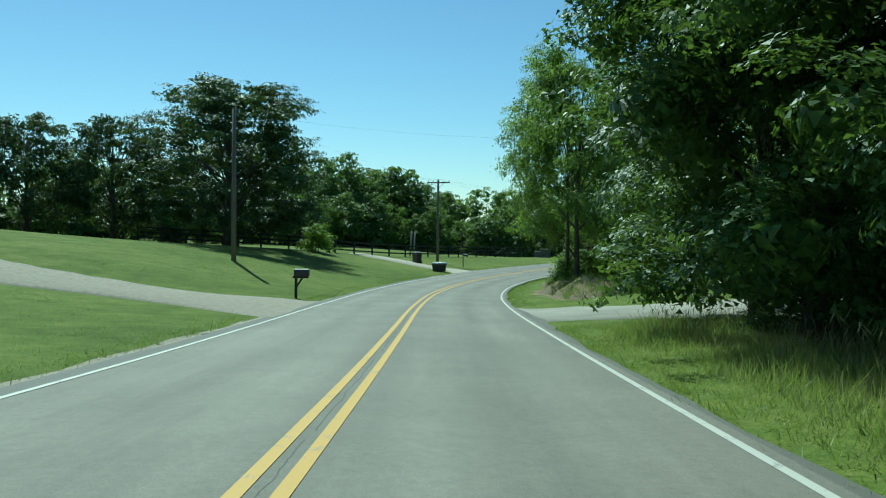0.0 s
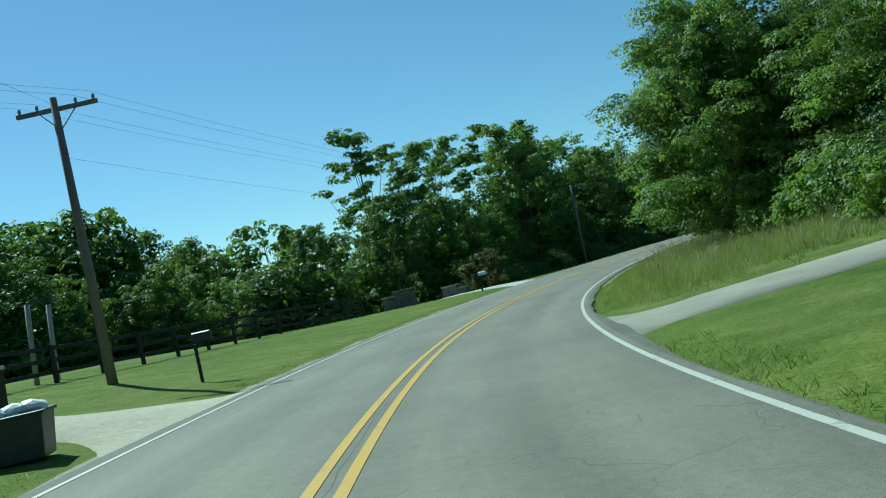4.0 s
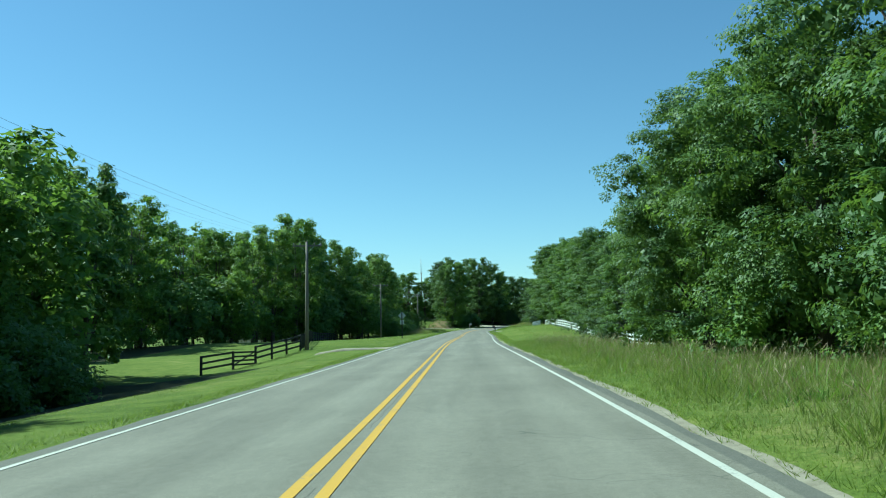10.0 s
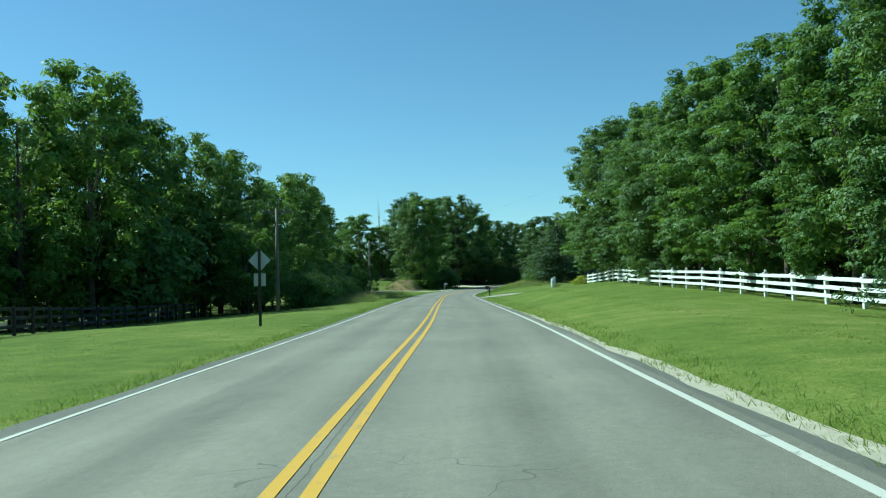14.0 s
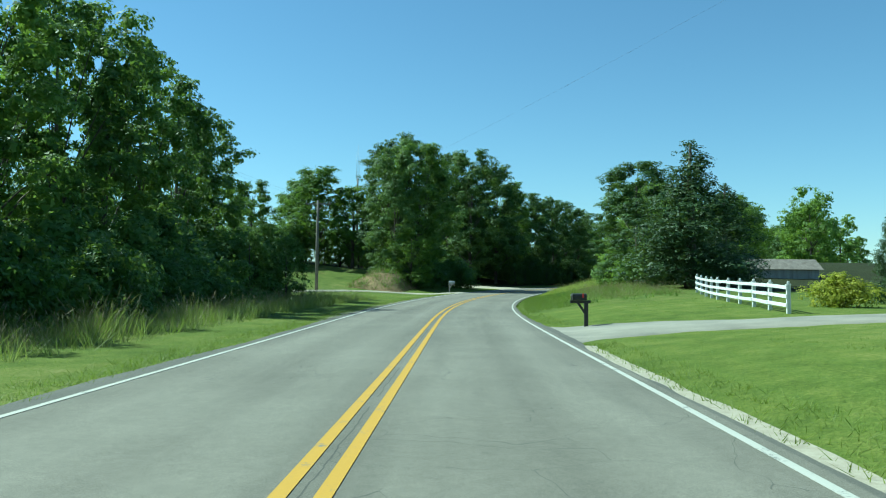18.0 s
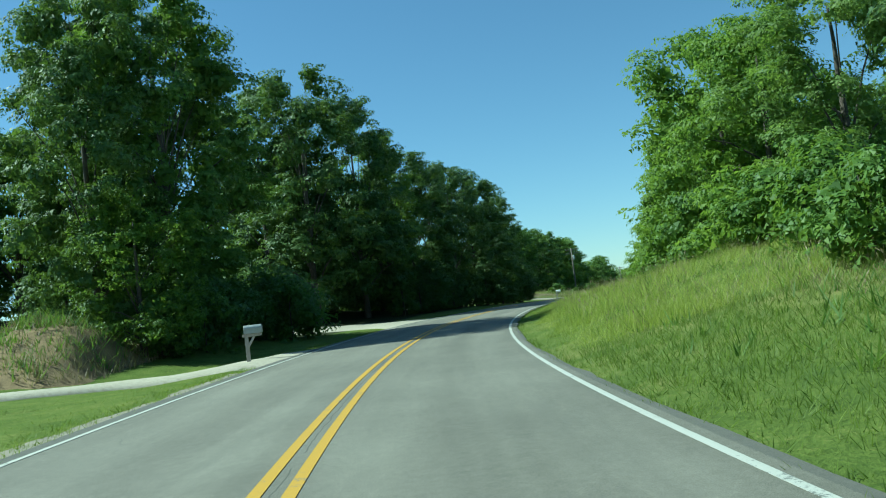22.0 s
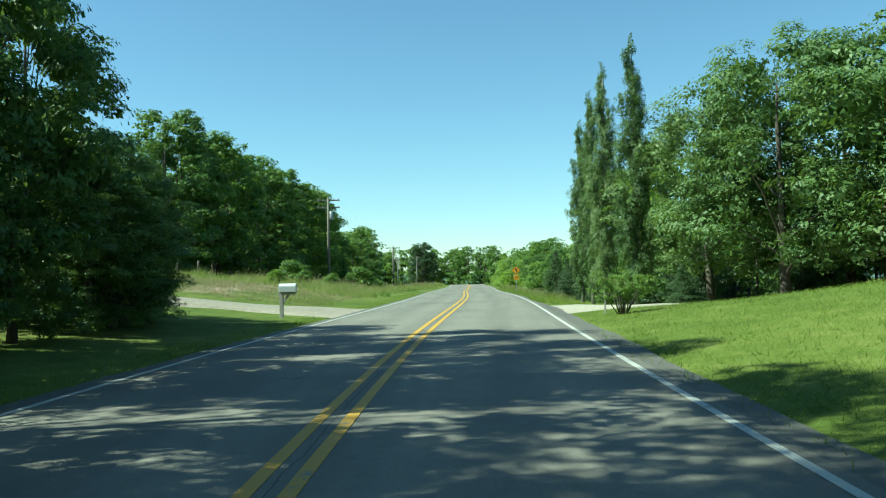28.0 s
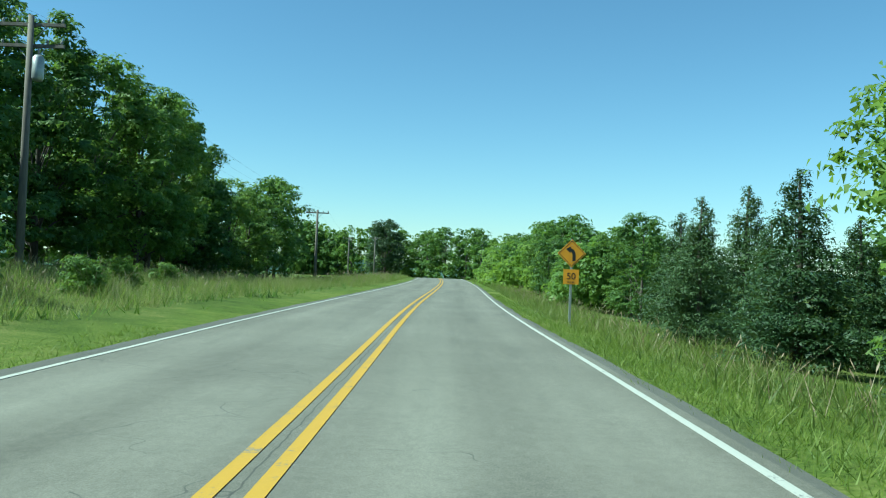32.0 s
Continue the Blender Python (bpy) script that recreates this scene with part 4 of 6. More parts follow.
tree_kind("gold", "juniper_shrub", "low golden-yellow juniper shrub", "shrub", 1.1, 1.25, 0.0, "dome", 30, 4600, 0.09, LEAF_GOLD, seed=25, limbs=4, trunk_r=0.04)
tree_kind("far", "far_tree", "distant dark-green deciduous tree", "tree", 13, 5.0, 0.4, "broad", 60, 2600, 0.58, LEAF_DARK, seed=26, limbs=5)
tree_kind("far2", "far_tree", "distant green tree of the far woods", "tree", 13, 4.6, 0.4, "broad", 54, 2500, 0.58, LEAF_OAK, seed=27, limbs=5)
tree_kind("brush", "undergrowth", "tangled green undergrowth at the wood's edge", "undergrowth", 3.4, 2.6, 0.0, "dome", 34, 4000, 0.19, LEAF_DARK, seed=28, limbs=5, trunk_r=0.05)


BEHIND = {"oak": "far2", "oak2": "far", "oak3": "far2", "light": "far2", "pear": "far2"}


def wood(kinds, s0, s1, lat0, lat1, every, h0, h1, group, deep=1, gap=7.0, jitter=1.2):
    """Rows of trees along the road; lat0 at s0 to lat1 at s1, further rows behind."""
    side = 1 if lat0 > 0 else -1
    for row in range(deep):
        s = s0 + rng.uniform(0, every)
        while s < s1:
            u = (s - s0) / (s1 - s0)
            lat = lat0 + (lat1 - lat0) * u + side * row * gap + rng.normal(0, jitter * (0.5 + 0.5 * row))
            key = kinds[rng.integers(len(kinds))]
            if row > 0 and key in BEHIND:
                key = BEHIND[key]
            plant(key, s, lat, rng.uniform(h0, h1), group=group, wide=rng.uniform(0.85, 1.15))
            s += every * rng.uniform(0.7, 1.3) * (1 + 0.25 * row)


# the first bend: house gardens
plant("pine", 64, -20.5, 14.2, 40, wide=1.08)
plant("pine", 63, -30, 10.8, 160, wide=0.78)
plant("pine", 61, -36, 11, 250, wide=0.8)
plant("pine", 72, -25, 11.5, 20, wide=0.9)
for s, lat, h in ((44, -42, 11.5), (52, -46, 11), (60, -42, 12), (36, -48, 10.5), (50, -38, 10.5), (28, -52, 10)):
    plant("oak2", s, lat, h, label="garden tree behind the mown rise")
wood(["lightbush"], 30, 56, -36, -34, 2.4, 2.0, 2.8, "hedge on the rise")
plant("lightbush", 70.5, -16, 2.6)
wood(["oak2", "oak2", "far"], 82, 106, -54, -42, 3.4, 8.5, 11.5, "dark trees behind the fence", 2, 6)
wood(["far", "oak2", "far2"], 106, 128, -42, -35, 2.8, 12, 15, "dark trees behind the fence", 3, 5)
wood(["brush"], 72, 130, -60, -42, 2.4, 3.2, 5.0, "undergrowth behind the fence", 1)
wood(["brush"], 106, 126, -39, -30, 2.2, 2.6, 4.0, "undergrowth behind the fence", 1)
wood(["far", "far2"], 100, 190, -72, -62, 5.5, 9, 12, "dark trees behind the fence", 1)
wood(["far", "far2"], 70, 110, -72, -68, 5, 8, 11, "dark trees behind the fence", 2, 6)
plant("plum", 124.5, -10.8, 3.6)
wood(["oak2", "oak", "brush"], 98, 132, -36, -25, 3.0, 5.5, 8.5, "lower trees behind the paddock", 2, 5)
for s, lat, h in ((125, -27, 9.5), (133, -34, 12), (144, -51, 14.5), (147, -45, 13), (112, -45, 9)):
    plant("tallnear2", s, lat, h + 2, group="tall trees behind the paddock", wide=0.8)
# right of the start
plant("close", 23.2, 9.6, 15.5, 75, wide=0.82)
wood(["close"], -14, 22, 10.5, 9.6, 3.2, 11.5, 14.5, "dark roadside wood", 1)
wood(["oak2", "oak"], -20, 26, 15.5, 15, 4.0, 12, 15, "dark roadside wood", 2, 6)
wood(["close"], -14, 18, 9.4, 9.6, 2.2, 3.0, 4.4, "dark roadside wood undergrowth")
plant("near", 44.5, 7.1, 13.2, 20, wide=0.73)
plant("near", 47.2, 6.7, 12.6, 130, wide=0.62)
plant("light", 54, 12.5, 12.5)
plant("roadside", 60, 11.5, 10)
wood(["bush", "lightbush"], 47, 62, 8.4, 8.6, 2.2, 1.2, 1.9, "rank shrubs on the bank", 1)
for s, lat, h in ((47.5, 7.0, 1.7), (50, 7.3, 2.1), (45.0, 6.4, 1.1), (53, 8, 1.8)):
    plant("bush", s, lat, h, label="dark green shrub below the maple")
plant("light", 60, 18, 13, label="large light-green tree on the lawn")
plant("light", 52, 22, 13, label="large light-green tree on the lawn")
plant("light", 42, 25, 12, label="large light-green tree on the lawn")
wood(["bush", "lightbush"], 34, 62, 15, 13, 2.6, 2.0, 3.0, "shrubs behind the bank", 2, 3)
wood(["oak", "oak2"], 30, 74, 30, 25, 5.4, 7.5, 9.5, "trees behind the bank", 1)
# inside of the bend
wood(["roadside", "close", "close"], 97, 138, 9.8, 10.8, 4.4, 10, 12.5, "wood inside the bend", 1, jitter=0.6)
wood(["roadside", "close", "roadside"], 76, 122, 17, 16, 4.4, 9.5, 12, "wood inside the bend", 2, 5.5)
wood(["lightbush", "bush", "brush"], 84, 190, 12, 11.5, 2.3, 1.6, 3.0, "brush at the wood's edge", 1)
wood(["light", "light", "light", "roadside"], 122, 162, 15.5, 13.5, 4.2, 9, 12, "light-green wood at the bend", 2, 5)
wood(["roadside", "close", "tallnear2"], 164, 196, 11.5, 14, 4.6, 10.5, 13, "wood beside the straight", 2, 5.5)
plant("close", 180, 9.8, 9.5)
# left woods
for s, lat, h in ((150, -20, 19.3), (154.5, -21.5, 18), (141, -27, 15), (167, -19.5, 15.4), (171.5, -21, 15), (179, -21, 16.5), (201, -21.5, 13.6)):
    plant("tallnear" if h > 15.2 else "tallnear2", s, lat, h, group="dark wood below the road", wide=rng.uniform(0.85, 0.98))
wood(["oak", "oak2", "oak3"], 128, 186, -20.5, -20.5, 4.4, 9.5, 12.5, "dark wood below the road", 3, 6)
wood(["oak", "oak2", "oak3"], 186, 204, -19, -26, 4.4, 12, 14.5, "dark wood below the road", 2, 6)
wood(["locust", "locust2", "tallopen"], 132, 184, -27, -27, 6.0, 18.5, 22, "tall locusts above the wood", 1)
wood(["brush"], 128, 186, -14.5, -15.5, 2.2, 2.0, 3.4, "undergrowth below the road", 2, 2.8)
wood(["oak2", "oak"], 130, 186, -17, -17.5, 4.6, 6, 9, "lower trees below the road", 1)
wood(["oak3", "roadside", "tallopen", "locust2"], 204, 250, -46, -33, 4.2, 15.5, 18.5, "tall wood behind the paddock", 2, 7)
wood(["tallnear", "tallnear2", "tallopen"], 250, 290, -34, -28, 4.4, 14.5, 17, "tall wood behind the paddock", 2, 7)
for s, lat, h in ((256, -26, 14.5), (262, -25, 16), (268, -23.2, 18.2), (273, -23.6, 17.6), (278.5, -23.6, 17), (285, -21.5, 16.4), (290.5, -20.6, 16.2), (295.5, -19.5, 15)):
    plant("tallnear2" if int(s) % 2 else "tallnear", s, lat, h, group="tall wood behind the paddock", wide=rng.uniform(0.78, 0.92))
wood(["roadside", "oak", "light", "brush"], 206, 280, -40, -22, 4.2, 6.5, 9, "lower trees of the paddock wood", 1)
plant("light", 250, -27, 9, label="pale flowering tree in front of the wood")
wood(["oak3", "oak2", "oak"], 281, 302, -20, -20, 4.4, 10, 12, "wood beside the straight", 2, 6)
for s, lat, h in ((299, -18.5, 12.5), (304, -18, 14.2), (308.5, -17.6, 15), (313, -17.4, 15.6), (317.5, -17.6, 15), (323, -17.8, 14.2), (328.5, -17.8, 12.6)):
    plant("tallnear2" if s % 2 else "tallnear", s, lat, h, group="tall dark wood beside the straight", wide=rng.uniform(0.78, 0.92))
wood(["oak", "roadside"], 278, 298, -17, -16.5, 3.4, 7, 8.6, "wood beside the straight", 1, jitter=0.7)
wood(["brush", "oak2"], 299, 328, -15.0, -13.5, 2.6, 3.2, 5.2, "undergrowth beside the straight", 1, jitter=0.7)
wood(["brush", "bush"], 280, 318, -11.5, -11.5, 2.4, 2.0, 3.4, "undergrowth beside the straight", 1)
# right garden trees behind the white fence
for a, b, h0, h1 in ((206, 222, 7.2, 8.8), (222, 252, 9.2, 10.8), (252, 280, 10.2, 11.8)):
    wood(["oak", "oak3", "oak2"], a, b, 17.0, 17.0, 4.6, h0, h1, "garden trees behind the white fence", 1)
    # front row: darker leaf kinds stand in for backlit crowns
    wood(["tallnear2", "tallshaded", "tallnear2"], a, b, 12.8, 12.8, 4.8, h0, h1, "garden trees behind the white fence", 1, jitter=0.4)
    wood(["oak", "oak2"], a, b, 23, 22, 5.0, h0, h1 - 0.5, "garden trees behind the white fence", 1)
    wood(["cedar"], a, b, 18, 17, 11, h0, h1, "cedars among the garden trees")
plant("cedar", 229, 13.4, 8.5, label="dark cedar close behind the white fence", wide=1.1)
plant("cedar", 211.5, 13.6, 7.6, label="dark cedar behind the white fence", wide=1.5)
plant("close", 221, 13.5, 8.6)
plant("close", 257, 13.4, 9.5)
# the bend at the drives
for s, lat, h in ((367, -20.2, 10.2), (366, -24.2, 12), (370, -28.5, 11), (363, -31, 9.8), (368, -36.5, 8.4), (362, -40, 7.6), (374, -33, 9.5)):
    plant("tallnear" if h > 9 else "light", s, lat, h, group="trees behind the bank", wide=rng.uniform(1.0, 1.2))
wood(["oak2", "brush", "roadside"], 358, 384, -30, -19, 2.6, 3.0, 6.5, "brush behind the bank", 2, 4)
wood(["brush", "light", "oak2"], 345, 366, -42, -34, 2.8, 3.2, 5.5, "brush behind the bank", 2, 4)
for s, lat, h in ((322.5, -10.5, 4.2), (326, -12.5, 4.0), (320, -12, 4.4)):
    plant("oak2", s, lat, h, label="dark round bush at the field's edge")
plant("light", 359.0, -10.2, 6.5, label="sunlit young tree beside the bare bank")
for k, (s, lat, h) in enumerate(((360.2, -12.4, 15.2), (363.6, -10.8, 16.4), (367.6, -13.4, 17.4), (365.5, -15.2, 15.8), (386.5, -13.0, 19.2), (390.5, -10.8, 17.6), (395, -10.4, 15.2),
                                 (399.5, -9.8, 14.4), (404, -9.4, 14.0), (408.5, -8.8, 14.6), (413.5, -8.4, 14.2), (418.5, -8.2, 13.4), (422.5, -8.0, 12.0), (427, -9.4, 8.8), (388.5, -17.5, 18.5))):
    plant("tallnear" if k in (1, 6) else "tallshaded", s, lat, h, 47 * k, group="tall dark wood beside the bend", wide=(0.78, 0.92, 0.84)[k % 3])
wood(["brush"], 384, 430, -27, -24, 2.4, 3, 5, "undergrowth deep in the wood", 1)
wood(["far", "far2"], 388, 432, -32, -28, 4.5, 9, 12, "tall dark wood beside the bend", 1)
wood(["oak2", "oak3"], 390, 418, -19, -18, 5.0, 11, 14, "tall dark wood beside the bend", 1)
wood(["brush", "oak2"], 391, 424, -14, -13, 3.4, 4, 6, "tall dark wood beside the bend", 1)
wood(["brush", "brush", "lightbush"], 359, 373, -9.0, -8.4, 2.0, 2.2, 3.6, "undergrowth beside the bend", 1)
wood(["close"], 391, 425.5, -8.2, -7.8, 1.9, 2.8, 4.6, "undergrowth beside the bend", 1)
for s, lat, h in ((426.5, -7.6, 4.2), (428.6, -8.0, 4.6), (430.4, -8.5, 3.6), (432.0, -9.4, 2.8), (429.4, -10.5, 6.4), (431.6, -9.8, 5.4), (433.6, -10.8, 4.2)):
    plant("close", s, lat, h, label="dense dark bush at the end of the wood", wide=1.15)
wood(["brush"], 373, 392, -17.5, -17, 2.0, 2.6, 4.4, "undergrowth behind the gravel pull-in", 1)
wood(["oak3", "oak2"], 318, 356, -52, -40, 5, 9, 12, "trees across the field", 2, 7)
plant("cedar", 326, 14.4, 9.9, 30, wide=1.5, label="broad dark green cedar beside the white fence")
plant("cedar", 331, 17.5, 7.5, wide=1.4)
plant("tallshaded", 340, 12.4, 10.2, wide=1.25)
plant("oak2", 335, 15.5, 7.5)
wood(["roadside", "light", "light"], 354, 404, 13.5, 15, 4.2, 8.5, 11, "wood above the cutting", 1)
wood(["roadside", "light", "light"], 380, 404, 22, 21, 4.6, 8.5, 11, "wood above the cutting", 1)
for s, lat, h in ((388, 11.5, 5.8), (393.5, 11.8, 6.4), (398, 12.4, 6.4), (402, 13.2, 5.8), (383, 11.5, 4.6)):
    plant("roadside" if int(s) % 2 else "light", s, lat, h, group="trees at the end of the cutting")
wood(["lightbush", "bush"], 336, 404, 11.5, 11.5, 2.0, 1.6, 2.8, "brush above the cutting", 2, 2.4)
wood(["far", "far2", "oak"], 300, 352, 60, 50, 5, 5.2, 7.0, "far garden trees", 2, 8)
plant("gold", 303, 15, 1.3)
for s, lat in ((308, 19), (300, 27)):
    plant("cedar", s, lat, 4.2, label="clipped dark cone-shaped evergreen", wide=0.8)
# the last straight
for s, lat, h in ((447.8, 8.2, 13.0), (453.4, 7.6, 13.2), (460.8, 7.9, 13.4), (464.3, 7.7, 12.2)):
    plant("poplar", s, lat, h, group="poplars", wide=0.86)
for s, lat, h in ((443.5, 13.6, 11.6), (447.5, 11.6, 10.0), (440.5, 17.5, 11.4), (446.5, 17.5, 11.0), (436, 20, 10.5)):
    plant("pear", s, lat, h, group="garden trees by the drive", wide=1.02)
wood(["close"], 438, 458, 20.5, 17.5, 2.6, 3.2, 5.0, "dark undergrowth behind the garden trees", 1)
wood(["close"], 424, 438, 22.5, 21, 3.0, 3.0, 4.5, "dark undergrowth behind the garden trees", 1)
wood(["pear", "light"], 428, 450, 24, 23, 5.2, 9, 11, "garden trees by the drive", 2, 6)
wood(["cedar", "oak2"], 451, 470, 13.6, 12.4, 3.0, 5.5, 7.5, "dark evergreens behind the poplars", 2, 4)
wood(["oak", "light"], 404, 430, 30, 26, 5, 9, 12, "trees behind the lawn bank", 1)
wood(["oak2", "light", "oak"], 466, 500, 23, 19, 5, 8, 10.5, "trees beside the straight", 2, 6)
plant("light", 474, 13.5, 13, label="large light-green tree beside the poplars")
plant("light", 481, 14.5, 12)
wood(["cedar"], 468, 490, 10, 9.2, 4.0, 3.6, 5.4, "dark cedars below the verge", 1)
wood(["cedar", "oak2"], 472, 520, 15, 10.5, 4, 4.5, 6.5, "cedars and small trees below the verge", 1)
wood(["bush", "lightbush", "oak2"], 515, 600, 10, 9, 3.6, 3.4, 6.0, "bushes beside the far straight", 2, 5)
wood(["tallnear", "tallnear2"], 474, 540, -24, -22, 5.0, 14.2, 16.4, "wood across the meadow", 1)
wood(["oak3", "oak2", "oak3"], 472, 510, -31, -30, 5, 11, 14, "wood across the meadow", 2, 6)
wood(["oak2", "oak3", "roadside"], 538, 566, -21, -18, 4.4, 9.5, 12, "wood across the meadow", 2, 6)
wood(["oak3", "oak2"], 510, 545, -29, -28, 5, 12, 14.5, "wood across the meadow", 1)
wood(["oak", "roadside"], 452, 474, -32, -27, 4.4, 7.5, 9.5, "lower trees across the meadow", 1)
wood(["lightbush", "bush"], 460, 496, -12.5, -8.5, 4.6, 0.8, 2.0, "sumac and weeds in the meadow", 1, jitter=2.0)
plant("cedar", 437, 8.0, 1.6, label="small clipped cone-shaped evergreen", wide=1.5)
wood(["far", "far2"], 560, 622, 15, 15, 5, 8, 10.5, "far trees past the crest", 2, 8)
plant("pine", 640, 9, 13.5, wide=0.62)
wood(["far", "far2"], 622, 690, 14, 16, 5, 10, 14, "far trees past the crest", 3, 8)
wood(["oak2", "oak"], 600, 680, -34, -46, 7, 4, 6.5, "far trees across the meadow", 1)


# ---- things beside the road ----


def utility_pole(s, lat, height, arms=1, turn=0.0, label="weathered wooden utility pole with a crossarm", lean=(0, 0), transformer=False):
    ob = thing("utility_pole", placed(s, lat, turn), label, "utility pole", "utility poles")
    part("pole", tube([(0, 0, -0.6), (lean[0] * 0.5, lean[1] * 0.5, height * 0.5), (lean[0], lean[1], height)], [0.15, 0.13, 0.10], 10), POLE_WOOD, ob)
    for k in range(arms):
        z = height - 0.35 - 0.75 * k
        arm = part("crossarm", box(2.3, 0.10, 0.12, lean[0], lean[1] + 0.14, z, 0.01), POLE_WOOD, ob)
        for x in (-1.05, -0.55, 0.55, 1.05):
            b = tube([(lean[0] + x, lean[1] + 0.14, z + 0.12), (lean[0] + x, lean[1] + 0.14, z + 0.2), (lean[0] + x, lean[1] + 0.14, z + 0.27)], [0.03, 0.05, 0.035], 7)
            part("insulator", b, STONE_CAP, arm, "grey porcelain insulator")
        for x in (-0.5, 0.5):
            part("brace", tube([(lean[0] + x, lean[1] + 0.16, z), (lean[0], lean[1] + 0.13, z - 0.55)], [0.018, 0.018], 5), GREY_METAL, ob)
    if transformer:
        can = part("transformer", tube([(0.32, 0, height - 2.3), (0.32, 0, height - 2.2), (0.32, 0, height - 1.5), (0.32, 0, height - 1.4)], [0.16, 0.2, 0.2, 0.12], 12), GREY_METAL, ob, "grey metal transformer can")
        part("bushing", tube([(0.32, 0, height - 1.4), (0.32, 0, height - 1.15)], [0.04, 0.03], 6), STONE_CAP, can)
    return ob


def cable(points, sag, label="black overhead power cable between poles", r=0.0035):
    pts = []
    for a, b in zip(points, points[1:]):
        a, b = Vector(a), Vector(b)
        for i in range(13):
            u = i / 12
            p = a.lerp(b, u)
            p.z -= sag * 4 * u * (1 - u)
            if not pts or (p - pts[-1]).length > 0.01:
                pts.append(p)
    me = bpy.data.meshes.new("cable")
    bm = tube(pts, [r] * len(pts), 4)
    bm.to_mesh(me)
    bm.free()
    me.materials.append(WIRE)
    return tagged(new("overhead_cable", me), label, "cable", "overhead cables")


def top_of(s, lat, height, side=0.0, up=0.0):
    x, y, z, h = ground_at(s, lat)
    return (x + math.cos(h) * side, y + math.sin(h) * side, z + height + up)


def mailbox_shell(w, h, length):
    """A tunnel-shaped letter box lying along y, its floor at z 0."""
    b = bmesh.new()
    prof = [(-w / 2, 0), (w / 2, 0), (w / 2, h - w / 2)] + [(w / 2 * math.cos(a), h - w / 2 + w / 2 * math.sin(a)) for a in (math.pi * k / 8 for k in range(1, 8))] + [(-w / 2, h - w / 2)]
    rings = [[b.verts.new((x, y, z)) for x, z in prof] for y in (-length / 2, length / 2)]
    n = len(prof)
    for k in range(n):
        b.faces.new((rings[0][k], rings[0][(k + 1) % n], rings[1][(k + 1) % n], rings[1][k]))
    b.faces.new(rings[0][::-1])
    b.faces.new(rings[1])
    bmesh.ops.recalc_face_normals(b, faces=b.faces[:])
    bmesh.ops.bevel(b, geom=[e for e in b.edges if e.is_boundary or abs(e.verts[0].co.y - e.verts[1].co.y) < 1e-6], offset=0.008, segments=1, affect="EDGES")
    return b


def mailbox(s, lat, turn, height, shell_mat, post_mat, label, arm=True, double=False, scale=1.0, post=0.1, face="front"):
    """A letter box on a wooden post; its door looks along local -y."""
    ob = thing("mailbox", placed(s, lat, turn), label, "mailbox")
    z = height
    part("post", box(post, post, z + 0.25, 0, 0, -0.25, 0.01), post_mat, ob)
    if arm:
        part("arm", box(post * 0.9, 0.62, 0.09, 0, -0.18, z - 0.03, 0.01), post_mat, ob)
        part("brace", box(post * 0.8, 0.07, 0.5, 0, -0.02, z - 0.36, 0.008, rot=(34, 0, 0)), post_mat, ob)
    for k, x in enumerate((-0.13, 0.13) if double else (0.0,)):
        b = mailbox_shell(0.2 * scale, 0.25 * scale, 0.52 * scale)
        bmesh.ops.translate(b, vec=(x, -0.22, z + 0.065), verts=b.verts)
        shell = part("box", b, shell_mat, ob)
        d = box(0.19 * scale, 0.012, 0.2 * scale, x, -0.22 - 0.265 * scale, z + 0.07, 0.004)
        part("door", d, shell_mat, shell)
        part("latch", box(0.03, 0.02, 0.05, x, -0.235 - 0.265 * scale, z + 0.22 * scale, 0.004), GREY_METAL, shell, "small metal latch")
        part("flag", box(0.008, 0.05, 0.13, x + 0.108 * scale, -0.12, z + 0.14, 0.002), RED_PAINT, shell, "small red flag")
    return ob


